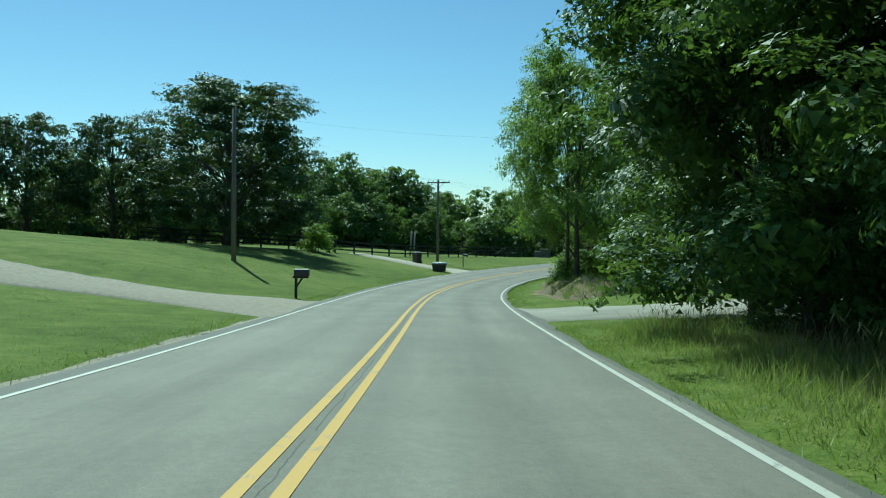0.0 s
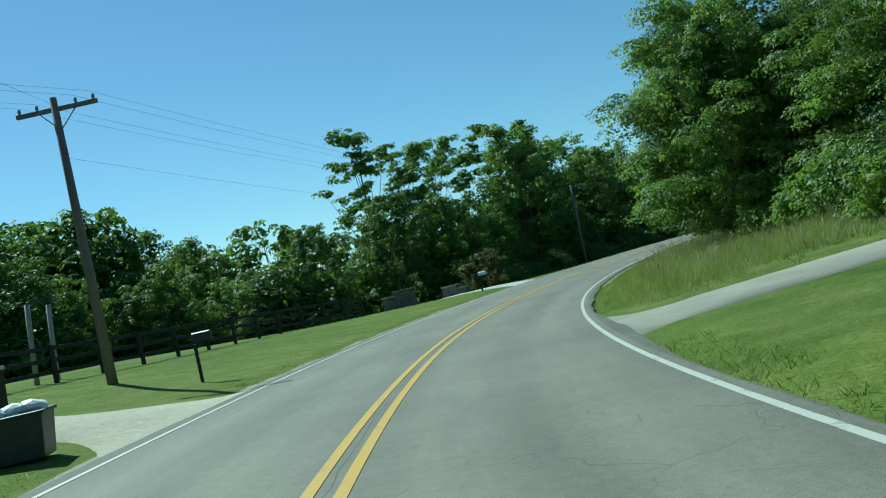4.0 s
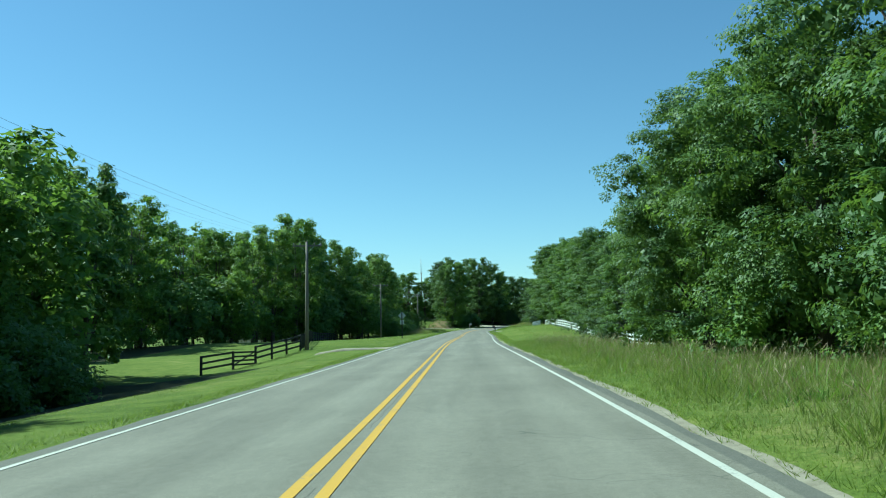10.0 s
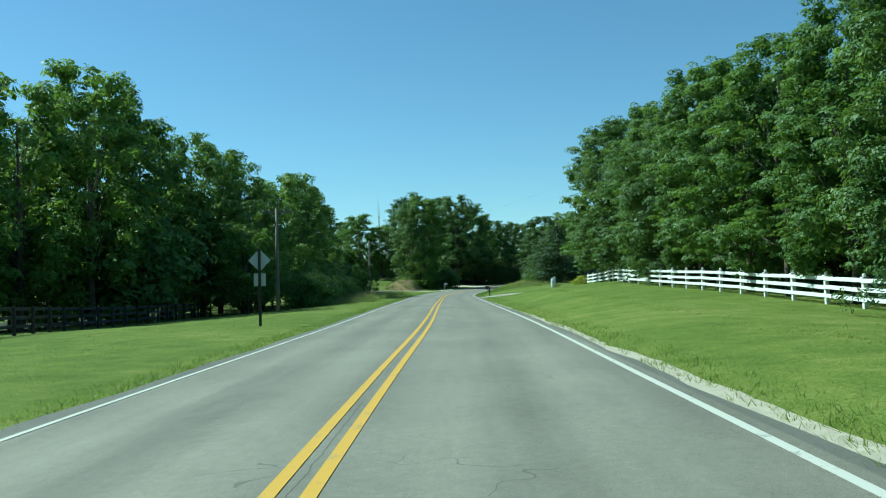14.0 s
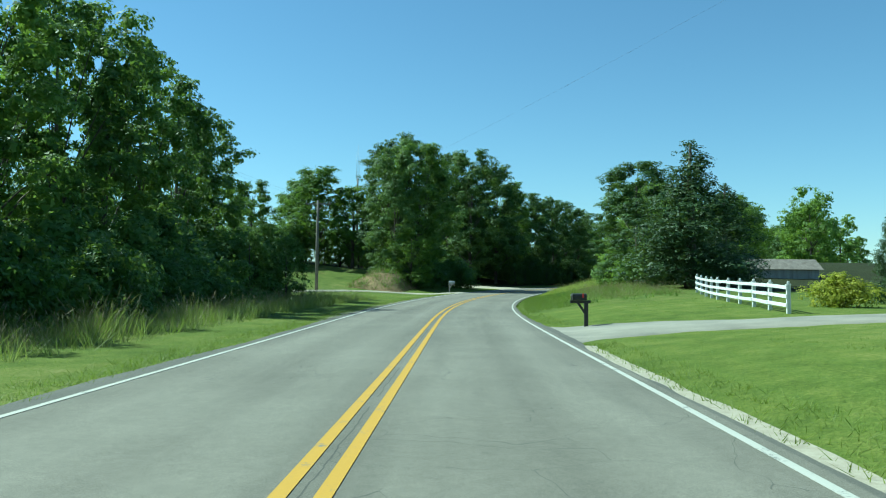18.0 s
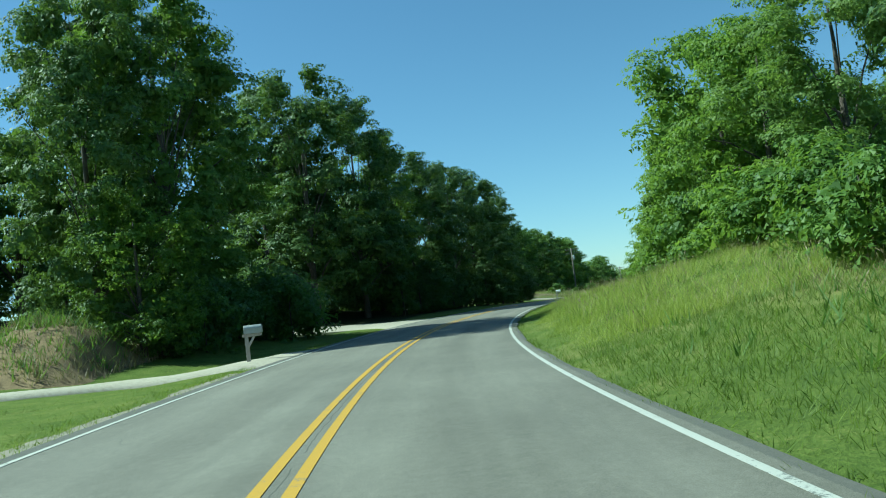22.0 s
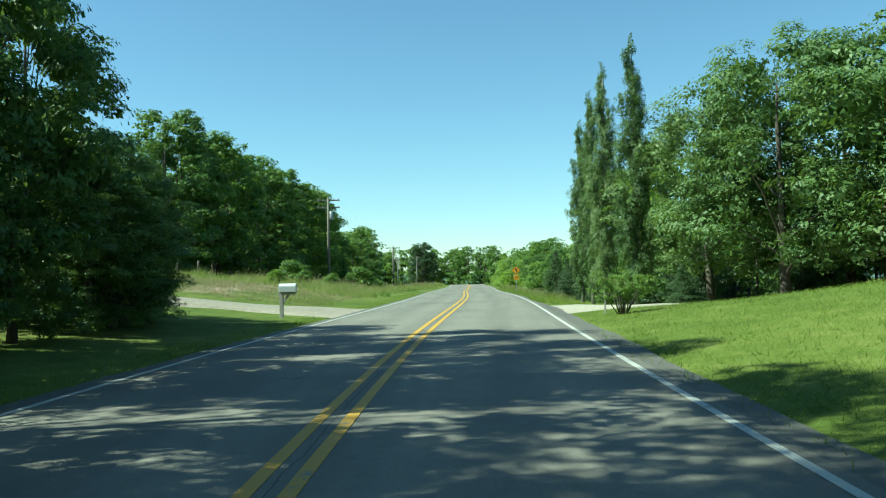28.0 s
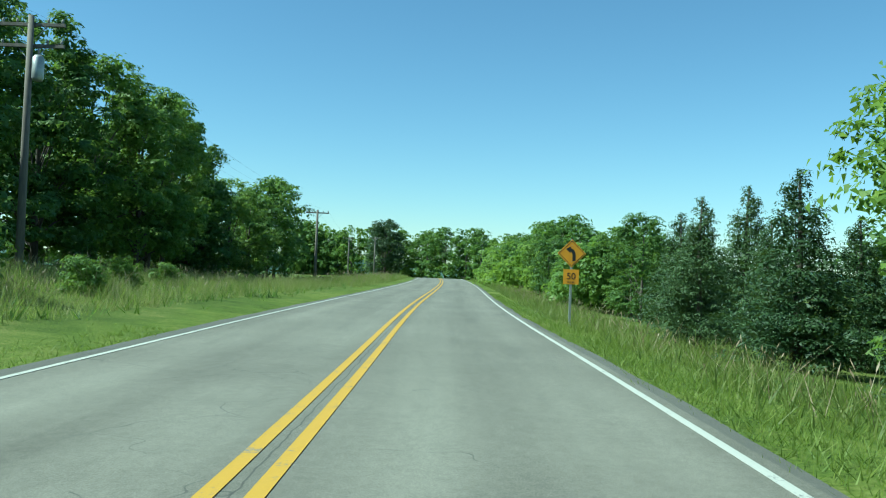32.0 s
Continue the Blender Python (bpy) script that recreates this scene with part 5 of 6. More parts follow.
def rail_fence(points, rails, post_h, every, material, name, label, group, post_w=0.12, rail_h=0.13, first=0.35, caps=False, shared={}):
    """A board fence along plan points (s, lat) that follows the ground."""
    line = []
    for (s0, l0), (s1, l1) in zip(points, points[1:]):
        p0, p1 = np.array(on_road(s0, l0)[:2]), np.array(on_road(s1, l1)[:2])
        n = max(1, round(float(np.linalg.norm(p1 - p0)) / every))
        for i in range(n):
            line.append(p0 + (p1 - p0) * i / n)
    line.append(np.array(on_road(*points[-1])[:2]))
    a = np.array(line)
    z = ground_z(a[:, 0], a[:, 1])
    ob = new(name)
    ob.matrix_basis = Matrix.Translation((a[0][0], a[0][1], z[0]))
    tagged(ob, label, "fence", group)
    o = Vector((a[0][0], a[0][1], z[0]))
    key = (post_w, post_h, material.name)
    if key not in shared:
        me = bpy.data.meshes.new("post")
        b = box(post_w, post_w, post_h + 0.5, 0, 0, -0.5, 0.008)
        if caps:
            box(post_w * 1.3, post_w * 1.3, 0.03, 0, 0, post_h, 0.006, b)
            box(post_w * 0.7, post_w * 0.7, 0.09, 0, 0, post_h + 0.03, 0.03, b)
        b.to_mesh(me)
        b.free()
        me.materials.append(material)
        shared[key] = me
    for i in range(len(a)):
        p = part("post", shared[key], None, ob)
        nx = a[min(i + 1, len(a) - 1)] - a[max(i - 1, 0)]
        p.matrix_basis = Matrix.Translation(Vector((a[i][0], a[i][1], z[i])) - o) @ pose(0, 0, 0, rng.normal(0, 0.8), rng.normal(0, 0.8), math.degrees(math.atan2(nx[1], nx[0])))
    for i in range(len(a) - 1):
        d = Vector((a[i + 1][0] - a[i][0], a[i + 1][1] - a[i][1], z[i + 1] - z[i]))
        for k in range(rails):
            h = first + k * (post_h - first - rail_h * 0.6) / max(1, rails - 1)
            key2 = ("rail", rail_h, material.name, round(d.length, 1))
            if key2 not in shared:
                me = bpy.data.meshes.new("rail")
                b = box(round(d.length, 1) + 0.06, 0.035, rail_h, 0, 0, -rail_h / 2, 0.006)
                b.to_mesh(me)
                b.free()
                me.materials.append(material)
                shared[key2] = me
            p = part("rail", shared[key2], None, ob)
            mid = Vector((a[i][0], a[i][1], z[i])) + d * 0.5 - o + Vector((0, 0, h))
            off = Vector((-d.y, d.x, 0)).normalized() * (post_w * 0.5 + 0.012)
            p.matrix_basis = Matrix.Translation(mid + off) @ Euler((0, -math.asin(d.z / d.length) + radians(rng.normal(0, 0.4)), math.atan2(d.y, d.x))).to_matrix().to_4x4()
    return ob


def diamond_sign(s, lat, turn, centre, half, plate, label, face, symbol=None, number="", post_mat=None, post=0.07):
    """A diamond road sign with a plate under it; it looks along local -y."""
    ob = thing("road_sign", placed(s, lat, turn), label, "road sign")
    part("post", box(post, 0.055, centre + half + 0.3, 0, 0.035, -0.3, 0.005), post_mat or GREY_METAL, ob)
    side = half * math.sqrt(2)
    b = box(side, 0.006, side, 0, 0, -side / 2, 0.002)
    bmesh.ops.rotate(b, cent=(0, 0, 0), matrix=Matrix.Rotation(radians(45), 3, "Y"), verts=b.verts)
    bmesh.ops.translate(b, vec=(0, 0, centre), verts=b.verts)
    panel = part("panel", b, face, ob)
    pw, ph, gap = plate
    pz = centre - half - gap - ph
    small = part("plate", box(pw, 0.006, ph, 0, 0, pz, 0.002), face, ob)
    for z in (centre - half * 0.55, centre + half * 0.55):
        part("bolt", tube([(0, -0.004, z), (0, -0.012, z)], [0.014, 0.01], 6), GREY_METAL, panel, "steel bolt")
    if symbol:
        k = half
        bar = 0.11 * k
        # border lines
        bb = bmesh.new()
        for q in range(4):
            e = box(side * 0.9, 0.003, 0.016, 0, -0.0045, side * 0.43, 0, None, None)
            bmesh.ops.rotate(e, cent=(0, 0, 0), matrix=Matrix.Rotation(radians(45 + 90 * q), 3, "Y"), verts=e.verts)
            me = bpy.data.meshes.new("tmp")
            e.to_mesh(me)
            e.free()
            bb.from_mesh(me)
            bpy.data.meshes.remove(me)
        bmesh.ops.translate(bb, vec=(0, 0, centre), verts=bb.verts)
        part("border", bb, SIGN_BLACK, panel, "thin black border")
        # an arrow that rises and bends to the left
        line = [(0.16 * k, -0.52 * k), (0.16 * k, -0.1 * k), (0.12 * k, 0.08 * k), (0.02 * k, 0.2 * k), (-0.1 * k, 0.26 * k)]
        arrow = bmesh.new()
        lows, highs = [], []
        for i, (x, z) in enumerate(line):
            x0, z0 = line[max(i - 1, 0)]
            x1, z1 = line[min(i + 1, len(line) - 1)]
            n = Vector((-(z1 - z0), x1 - x0)).normalized() * bar
            lows.append(arrow.verts.new((x + n.x, -0.006, centre + z + n.y)))
            highs.append(arrow.verts.new((x - n.x, -0.006, centre + z - n.y)))
        for i in range(len(line) - 1):
            arrow.faces.new((lows[i], lows[i + 1], highs[i + 1], highs[i]))
        tip = [(-0.06 * k, 0.5 * k), (-0.42 * k, 0.3 * k), (-0.1 * k, 0.02 * k)]
        arrow.faces.new([arrow.verts.new((x, -0.006, centre + z)) for x, z in tip])
        ext = bmesh.ops.extrude_face_region(arrow, geom=arrow.faces[:])
        bmesh.ops.translate(arrow, vec=(0, 0.003, 0), verts=[v for v in ext["geom"] if isinstance(v, bmesh.types.BMVert)])
        bmesh.ops.recalc_face_normals(arrow, faces=arrow.faces[:])
        part("arrow", arrow, SIGN_BLACK, panel, "black arrow bending to the left")
    for text, size, dz in ((number, ph * 0.62, ph * 0.34), ("M.P.H." if number else "", ph * 0.2, ph * 0.08)):
        if text:
            cu = bpy.data.curves.new("numeral", "FONT")
            cu.body, cu.size, cu.extrude, cu.align_x = text, size, 0.0015, "CENTER"
            tmp = bpy.data.objects.new("numeral", cu)
            scene.collection.objects.link(tmp)
            dg = bpy.context.evaluated_depsgraph_get()
            me = bpy.data.meshes.new_from_object(tmp.evaluated_get(dg))
            bpy.data.objects.remove(tmp)
            me.materials.clear()
            me.materials.append(SIGN_BLACK)
            t = part("lettering", me, None, small, "black lettering")
            t.matrix_basis = Matrix.Translation((0, -0.006, pz + dz)) @ pose(0, 0, 0, 90, 0, 0)
    return ob


def stone_wall(s, lat, turn, length, height, label, step_h=0.0, step_len=0.0, seed=0):
    """A low entrance wall of rough stones under flat caps; a lower wing at one end."""
    r = np.random.default_rng(seed)
    ob = thing("entrance_wall", placed(s, lat, turn, 0.05), label, "stone wall", "entrance walls")
    deep = 0.5
    part("core", box(length - 0.06, deep - 0.06, height - 0.03, 0, 0, -0.1), STONE, ob)
    wing = step_len
    if wing:
        part("wing_core", box(wing, deep - 0.1, step_h - 0.03, -(length + wing) / 2 + 0.02, 0, -0.1), STONE, ob)

    def course(x0, x1, top):
        z = 0.0
        while z < top - 0.08:
            h = min(r.uniform(0.12, 0.22), top - z)
            x = x0
            while x < x1 - 0.05:
                w = min(r.uniform(0.2, 0.45), x1 - x)
                for y in (-deep / 2, deep / 2):
                    b = box(w - 0.015, 0.09 + r.uniform(0, 0.03), h - 0.015, x + w / 2, y * 0.93, z, 0.012)
                    part("stone", b, STONE, ob)
                x += w
            z += h
    course(-length / 2, length / 2, height)
    if wing:
        course(-length / 2 - wing, -length / 2, step_h)
        part("capstone", box(wing + 0.1, deep + 0.12, 0.07, -(length + wing) / 2, 0, step_h - 0.01, 0.012), STONE_CAP, ob, "flat grey capstone")
    part("capstone", box(length + 0.14, deep + 0.14, 0.08, 0, 0, height - 0.01, 0.015), STONE_CAP, ob, "flat grey capstone")
    return ob


def bin_box(s, lat, turn, w, d, h, label, lid_mat, bags=True):
    ob = thing("trash_bin", placed(s, lat, turn), label, "trash bin")
    b = box(w, d, h, 0, 0, 0, 0.03)
    for v in b.verts:
        k = 0.88 + 0.12 * v.co.z / h
        v.co.x *= k
        v.co.y *= k
    part("body", b, PLASTIC, ob)
    part("rim", box(w * 1.05, d * 1.05, 0.05, 0, 0, h - 0.03, 0.015), PLASTIC, ob)
    if bags:
        for i in range(4):
            bb = bmesh.new()
            bmesh.ops.create_icosphere(bb, subdivisions=2, radius=0.2)
            for v in bb.verts:
                v.co *= 1 + 0.25 * noise.noise(v.co * 6 + Vector((i * 7, 0, 0)))
            bmesh.ops.scale(bb, vec=(1.1, 1, 0.6), verts=bb.verts)
            bmesh.ops.translate(bb, vec=(-w * 0.32 + w * 0.22 * i, rng.normal(0, 0.05), h + 0.06), verts=bb.verts)
            part("bag", bb, lid_mat, ob, "pale stuffed trash bag")
    else:
        lid = box(w * 1.08, d * 1.08, 0.09, 0, 0, h, 0.03)
        part("lid", lid, lid_mat, ob)
        for x in (-w * 0.4, w * 0.4):
            part("wheel", tube([(x - 0.03, d * 0.5, 0.1), (x + 0.03, d * 0.5, 0.1)], [0.1, 0.1], 12), PLASTIC, ob)
    return ob


# ---- drives ----
drive("driveway", 28, -3.6, -34, 4.2, DIRT_GRAVEL, "brown gravel drive through the mown lawn", 0.25, 3.0)
drive("driveway", 27.6, 3.45, 26, 4.6, OLD_DRIVE, "weathered grey asphalt drive with cracks", -0.25, 1.6)
drive("driveway", 74, -3.6, -16, 2.6, GRAVEL, "short pale gravel drive", 0.3, 2.2)
drive("driveway", 115, -3.6, -22, 3.0, CONCRETE, "pale concrete drive between the stone entrance walls", 0.1, 1.0, bend=8.0)
drive("driveway", 76.5, 3.45, 13, 3.0, OLD_DRIVE, "weathered grey drive end beside the bank", 0.2, 1.5)
drive("farm_track", 208, -3.6, -8.5, 2.0, DIRT_GRAVEL, "worn gravel track to the field gate", -0.3, 1.6)
drive("driveway", 295, 3.45, 34, 2.7, OLD_DRIVE, "pale weathered drive across the lawn", -0.1, 2.4)
drive("driveway", 356, -3.6, -26, 3.0, GRAVEL, "pale gravel drive below the bare bank", -1.0, 2.0)
drive("driveway", 379.5, -3.6, -17, 7.0, GRAVEL, "sunlit pale gravel pull-in under the trees", 0.1, 4.0)
drive("driveway", 440.2, -3.6, -30, 2.4, DIRT_GRAVEL, "pale gravel drive by the white mailbox", -0.05, 3.0)
drive("driveway", 438, 3.45, 34, 3.6, GRAVEL, "bright gravel drive by the poplars", 0.1, 2.2)

# ---- things, first stretch ----
mailbox(33.4, -4.9, 90, 0.82, BLACK_METAL, BLACK_WOOD, "black mailbox on a dark post with a curved bracket", scale=1.1)
utility_pole(45.4, -11.2, 8.2, 0, label="bare grey wooden pole on the mown rise")
utility_pole(82.4, -9.6, 8.1, 1, 8, transformer=False)
utility_pole(55.5, 15.4, 8.3, 0, label="wooden utility pole with a transformer can beside the wood", transformer=True)
bin_box(71.5, -5.3, 15, 1.2, 0.75, 0.62, "black bin box with pale stuffed bags at the road", WHITE_PAINT)
bin_box(77.5, -9.6, -20, 0.6, 0.7, 0.95, "dark wheeled bin with a blue-grey lid", SIDING, False)
mailbox(80.6, -6.2, 90, 0.95, BLACK_METAL, BLACK_WOOD, "small black mailbox on a thin post", arm=False, scale=0.9, post=0.07)
rail_fence([(62, -27), (72, -17), (83, -13.4), (100, -12.8), (109, -12.6)], 3, 1.2, 2.4, BLACK_WOOD, "board_fence", "black-stained three-rail board fence along a paddock", "paddock fences")
for s, lat in ((85.5, -14.2), (87, -14.6)):
    ob = thing("stub_pole", placed(s, lat), "leaning grey pole stub behind the fence", "post", "pole stubs")
    part("pole", tube([(0, 0, -0.4), (0.12, 0, 1.3), (0.2, 0.05, 2.6)], [0.09, 0.085, 0.08], 8), GREY_WOOD, ob)
stone_wall(110.8, -10.5, 0, 1.3, 1.1, "low dark fieldstone entrance wall with flat caps", 0.8, 0.8, 3)
stone_wall(119.3, -11.2, 180, 1.2, 1.05, "low dark fieldstone entrance wall with flat caps", 0.8, 0.7, 4)
mailbox(112.9, -6.2, 90, 0.9, PALE_METAL, BLACK_WOOD, "pale metal mailbox on a dark wooden post", scale=0.95)
for s, lat in ((27.5, 9.0), (42, 10.6)):
    ob = thing("gate_post", placed(s, lat), "short white-painted wooden post on the lawn", "post", "white posts")
    part("post", box(0.13, 0.13, 1.15, 0, 0, -0.25, 0.012), WHITE_PAINT, ob)
    part("cap", box(0.17, 0.17, 0.04, 0, 0, 0.9, 0.01), GREY_WOOD, ob)

# ---- along the straight ----
utility_pole(145.4, -11.8, 8.6, 1, -4, lean=(0.25, 0))
utility_pole(214.5, -10.8, 8.2, 1)
utility_pole(276.5, -12.4, 7.9, 1)
rail_fence([(201, -14.5), (204, -13.4)], 3, 1.15, 2.4, BLACK_WOOD, "board_fence", "short black board fence beside the field gate", "paddock fences")
rail_fence([(206.5, -12.6), (214, -11.2), (230, -14.0), (252, -17.8), (285, -20.0)], 3, 1.15, 2.4, BLACK_WOOD, "board_fence", "black-stained three-rail board fence along a paddock", "paddock fences")


def field_gate(s0, l0, s1, l1):
    a, b = on_road(s0, l0), on_road(s1, l1)
    L = math.hypot(b[0] - a[0], b[1] - a[1])
    z = float(ground_z(a[0], a[1])[0])
    ob = thing("field_gate", Matrix.Translation((a[0], a[1], z)) @ pose(0, 0, 0, 0, 0, math.degrees(math.atan2(b[1] - a[1], b[0] - a[0]))), "black board field gate, closed, with a diagonal brace", "gate")
    for k in range(4):
        part("board", box(L, 0.03, 0.11, L / 2, 0, 0.22 + 0.26 * k, 0.005), BLACK_WOOD, ob)
    for x in (0.06, L - 0.06):
        part("stile", box(0.1, 0.05, 1.0, x, 0.03, 0.15, 0.005), BLACK_WOOD, ob)
    d = math.degrees(math.atan2(0.8, L - 0.2))
    br = box(math.hypot(0.8, L - 0.2), 0.03, 0.09, 0, 0, -0.045, 0.005)
    bmesh.ops.rotate(br, cent=(0, 0, 0), matrix=Matrix.Rotation(radians(-d), 3, "Y"), verts=br.verts)
    bmesh.ops.translate(br, vec=(L / 2, 0.035, 0.66), verts=br.verts)
    part("brace", br, BLACK_WOOD, ob)
    return ob


field_gate(204, -13.4, 206.5, -12.6)
diamond_sign(242.6, -6.3, 180, 2.45, 0.42, (0.45, 0.48, 0.06), "back of a bare metal diamond road sign with a plate", SIGN_BACK, post_mat=BLACK_WOOD, post=0.1)
WHITE = "white vinyl three-rail fence beside the mown lawn"
rail_fence([(199, 12.1), (213, 12.2), (236, 11.9), (262, 11.6), (275, 12.4), (281.5, 12.2)], 3, 0.84, 2.4, WHITE_PAINT, "white_fence", WHITE, "white fences", 0.12, 0.115, 0.26, True)
rail_fence([(298, 11.2), (310, 12.3), (319, 13.4)], 3, 0.9, 2.4, WHITE_PAINT, "white_fence", WHITE, "white fences", 0.12, 0.115, 0.26, True)
rail_fence([(304, 19.0), (296, 19.3), (284, 20)], 3, 1.0, 2.4, WHITE_PAINT, "white_fence", WHITE, "white fences", 0.12, 0.115, 0.26, True)
mailbox(297.2, 4.75, -90, 0.78, BLACK_METAL, BLACK_METAL, "black double mailbox on a black post by the drive", double=True, scale=0.82, post=0.12)
utility_pole(276, 16, 10, 0, label="tall wooden pole among the garden trees")
utility_pole(345, -15.2, 8.1, 1, 6)
utility_pole(377.5, -24.5, 8.2, 1)
ob = thing("radio_mast", placed(384, -29.5), "tall thin antenna mast with whip aerials", "antenna mast")
part("mast", tube([(0, 0, -0.5), (0, 0, 8), (0, 0, 12.5)], [0.17, 0.14, 0.1], 8), POLE_WOOD, ob)
for x, h in ((-0.22, 16.5), (0.2, 15.6), (0.0, 17.2)):
    part("aerial", tube([(x, 0, 12.0), (x, 0, h)], [0.03, 0.012], 5), GREY_METAL, ob, "thin whip aerial")
part("bracket", box(0.6, 0.08, 0.08, 0, 0, 12.0, 0.01), GREY_METAL, ob)
mailbox(355.4, -5.2, 100, 0.88, GREY_METAL, GREY_WOOD, "dull grey mailbox on a weathered post at the drive", scale=1.1, post=0.12)

# ---- the last straight ----
mailbox(435.9, -5.5, 90, 0.82, PALE_METAL, GREY_WOOD, "white metal mailbox on a weathered grey post", scale=1.1, post=0.12)
for s, lat in ((450.5, -16.6), (455.5, -16.2), (461, -16.8)):
    ob = thing("fence_post", placed(s, lat), "dark weathered field post in the tall grass", "post", "field posts")
    part("post", tube([(0, 0, -0.3), (0.02, 0, 0.5), (0.03, 0.02, 0.95)], [0.085, 0.08, 0.075], 8), BARK, ob)
utility_pole(493.6, -13.7, 9.0, 2, transformer=True)
utility_pole(549, -12.5, 6.9, 1, 4)
utility_pole(626.5, -10.4, 7.2, 1)
utility_pole(624, -6.2, 7.2, 1)
diamond_sign(489.2, 4.85, 0, 2.15, 0.42, (0.46, 0.44, 0.05), "orange-yellow curve sign with an arrow and a 50 plate", SIGN_YELLOW, True, "50")
ob = thing("marker_post", placed(432, 4.72), "short thin grey wooden post beside the shrub", "post")
part("post", box(0.05, 0.05, 1.0, 0, 0, -0.26, 0.008), GREY_WOOD, ob)
part("cap", box(0.06, 0.06, 0.02, 0, 0, 0.74, 0.006), GREY_WOOD, ob)


def vase_shrub(s, lat, height, label):
    """Bare stems that fan out of one root, with leaf tufts on their ends."""
    r = np.random.default_rng(77)
    ob = thing("shrub", placed(s, lat, 0, 0.05), label, "shrub")
    tips, sizes = [], []
    for i in range(20):
        a, out = 2.4 * i, r.uniform(0.18, 0.62) * height
        up = height * r.uniform(0.5, 0.95)
        x, y = math.cos(a) * out, math.sin(a) * out
        part("stem", tube([(math.cos(a) * 0.07, math.sin(a) * 0.07, -0.05), (x * 0.45, y * 0.45, up * 0.5), (x, y, up)], [0.018, 0.012, 0.005], 5), BARK, ob)
        for q in range(3):
            tips.append((x * (1.08 - 0.16 * q) + r.normal(0, 0.05), y * (1.08 - 0.16 * q) + r.normal(0, 0.05), up * (1 - 0.17 * q) + r.normal(0, 0.04)))
            sizes.append(r.uniform(0.08, 0.17) * height)
    part("crown", quad_mesh("crown", leaf_cloud(np.array(tips), np.array(sizes), 4200, 0.055, r), LEAF_MAPLE, 3), None, ob)


vase_shrub(430.5, 5.0, 1.2, "open many-stemmed shrub with bare lower stems")


def shed(s, lat, turn, w, d, h, label, wall, roof, sink=0.1):
    ob = thing("shed", placed(s, lat, turn, sink), label, "shed")
    part("wall", box(w, d, h, 0, 0, 0, 0.01), wall, ob)
    b = bmesh.new()
    v = [b.verts.new(p) for p in ((-w / 2 - 0.3, -d / 2 - 0.3, h), (w / 2 + 0.3, -d / 2 - 0.3, h), (w / 2 + 0.3, d / 2 + 0.3, h), (-w / 2 - 0.3, d / 2 + 0.3, h), (-w / 2 - 0.3, 0, h + d * 0.3), (w / 2 + 0.3, 0, h + d * 0.3))]
    for f in ((0, 1, 5, 4), (2, 3, 4, 5), (0, 4, 3), (1, 2, 5), (3, 2, 1, 0)):
        b.faces.new([v[i] for i in f])
    bmesh.ops.recalc_face_normals(b, faces=b.faces[:])
    part("roof", b, roof, ob)
    part("trim", box(w + 0.62, 0.05, 0.16, 0, -d / 2 - 0.31, h - 0.1, 0.005), SIDING, ob, "pale grey roof trim")
    door = part("door", box(1.0, 0.06, 1.9, w * 0.2, -d / 2 - 0.03, 0.05, 0.01), WHITE_PAINT if wall is not SIDING else STONE_CAP, ob)
    part("door_handle", box(0.04, 0.06, 0.12, w * 0.2 + 0.38, -d / 2 - 0.08, 1.0, 0.008), GREY_METAL, door)
    win = part("window", box(0.9, 0.05, 0.7, -w * 0.22, -d / 2 - 0.03, 1.05, 0.008), WHITE_PAINT, ob)
    part("pane", box(0.78, 0.03, 0.58, -w * 0.22, -d / 2 - 0.05, 1.11, 0.004), GLASS_DARK, win)
    return ob


# dark wood tone on the garden building's roof stands in for tree shade
shed(353, 25.5, 190, 5.4, 3.2, 1.9, "low grey garden building behind the fence", GREY_WOOD, POLE_WOOD, 1.3)
shed(462, 15.5, 200, 3.4, 3.0, 2.1, "small dark shed with a pale roof edge under trees", BLACK_WOOD, SIDING)

# ---- cables ----
A = [top_of(45.4, -11.2, 8.1), top_of(82.4, -9.6, 7.9)]
for side in (-1.05, -0.55, 0.55, 1.05):
    cable([top_of(30, -60, 9.5, side), top_of(82.4, -9.6, 8.05, side), top_of(145.4, -11.8, 8.5, side), top_of(214.5, -10.8, 8.1, side), top_of(276.5, -12.4, 7.8, side), top_of(345, -15.2, 8.0, side), top_of(377.5, -24.5, 8.1, side)], 0.9)
cable(A, 0.4)
cable([top_of(45.4, -11.2, 8.0), top_of(55.5, 15.4, 8.2)], 0.9, "black overhead cable across the road")
cable([top_of(82.4, -9.6, 6.4), top_of(145.4, -11.8, 6.4), top_of(214.5, -10.8, 6.2), top_of(276.5, -12.4, 6.0), top_of(345, -15.2, 6.2)], 0.8)
for side in (-1.05, 1.05, 0.0):
    cable([top_of(420, -20, 9, side), top_of(493.6, -13.7, 8.7, side), top_of(549, -12.5, 6.8, side), top_of(626.5, -10.4, 7.1, side)], 0.8)
cable([top_of(276, 16, 9.8), top_of(345, -15.2, 7.9)], 0.9, "black service cable across the road", 0.002)



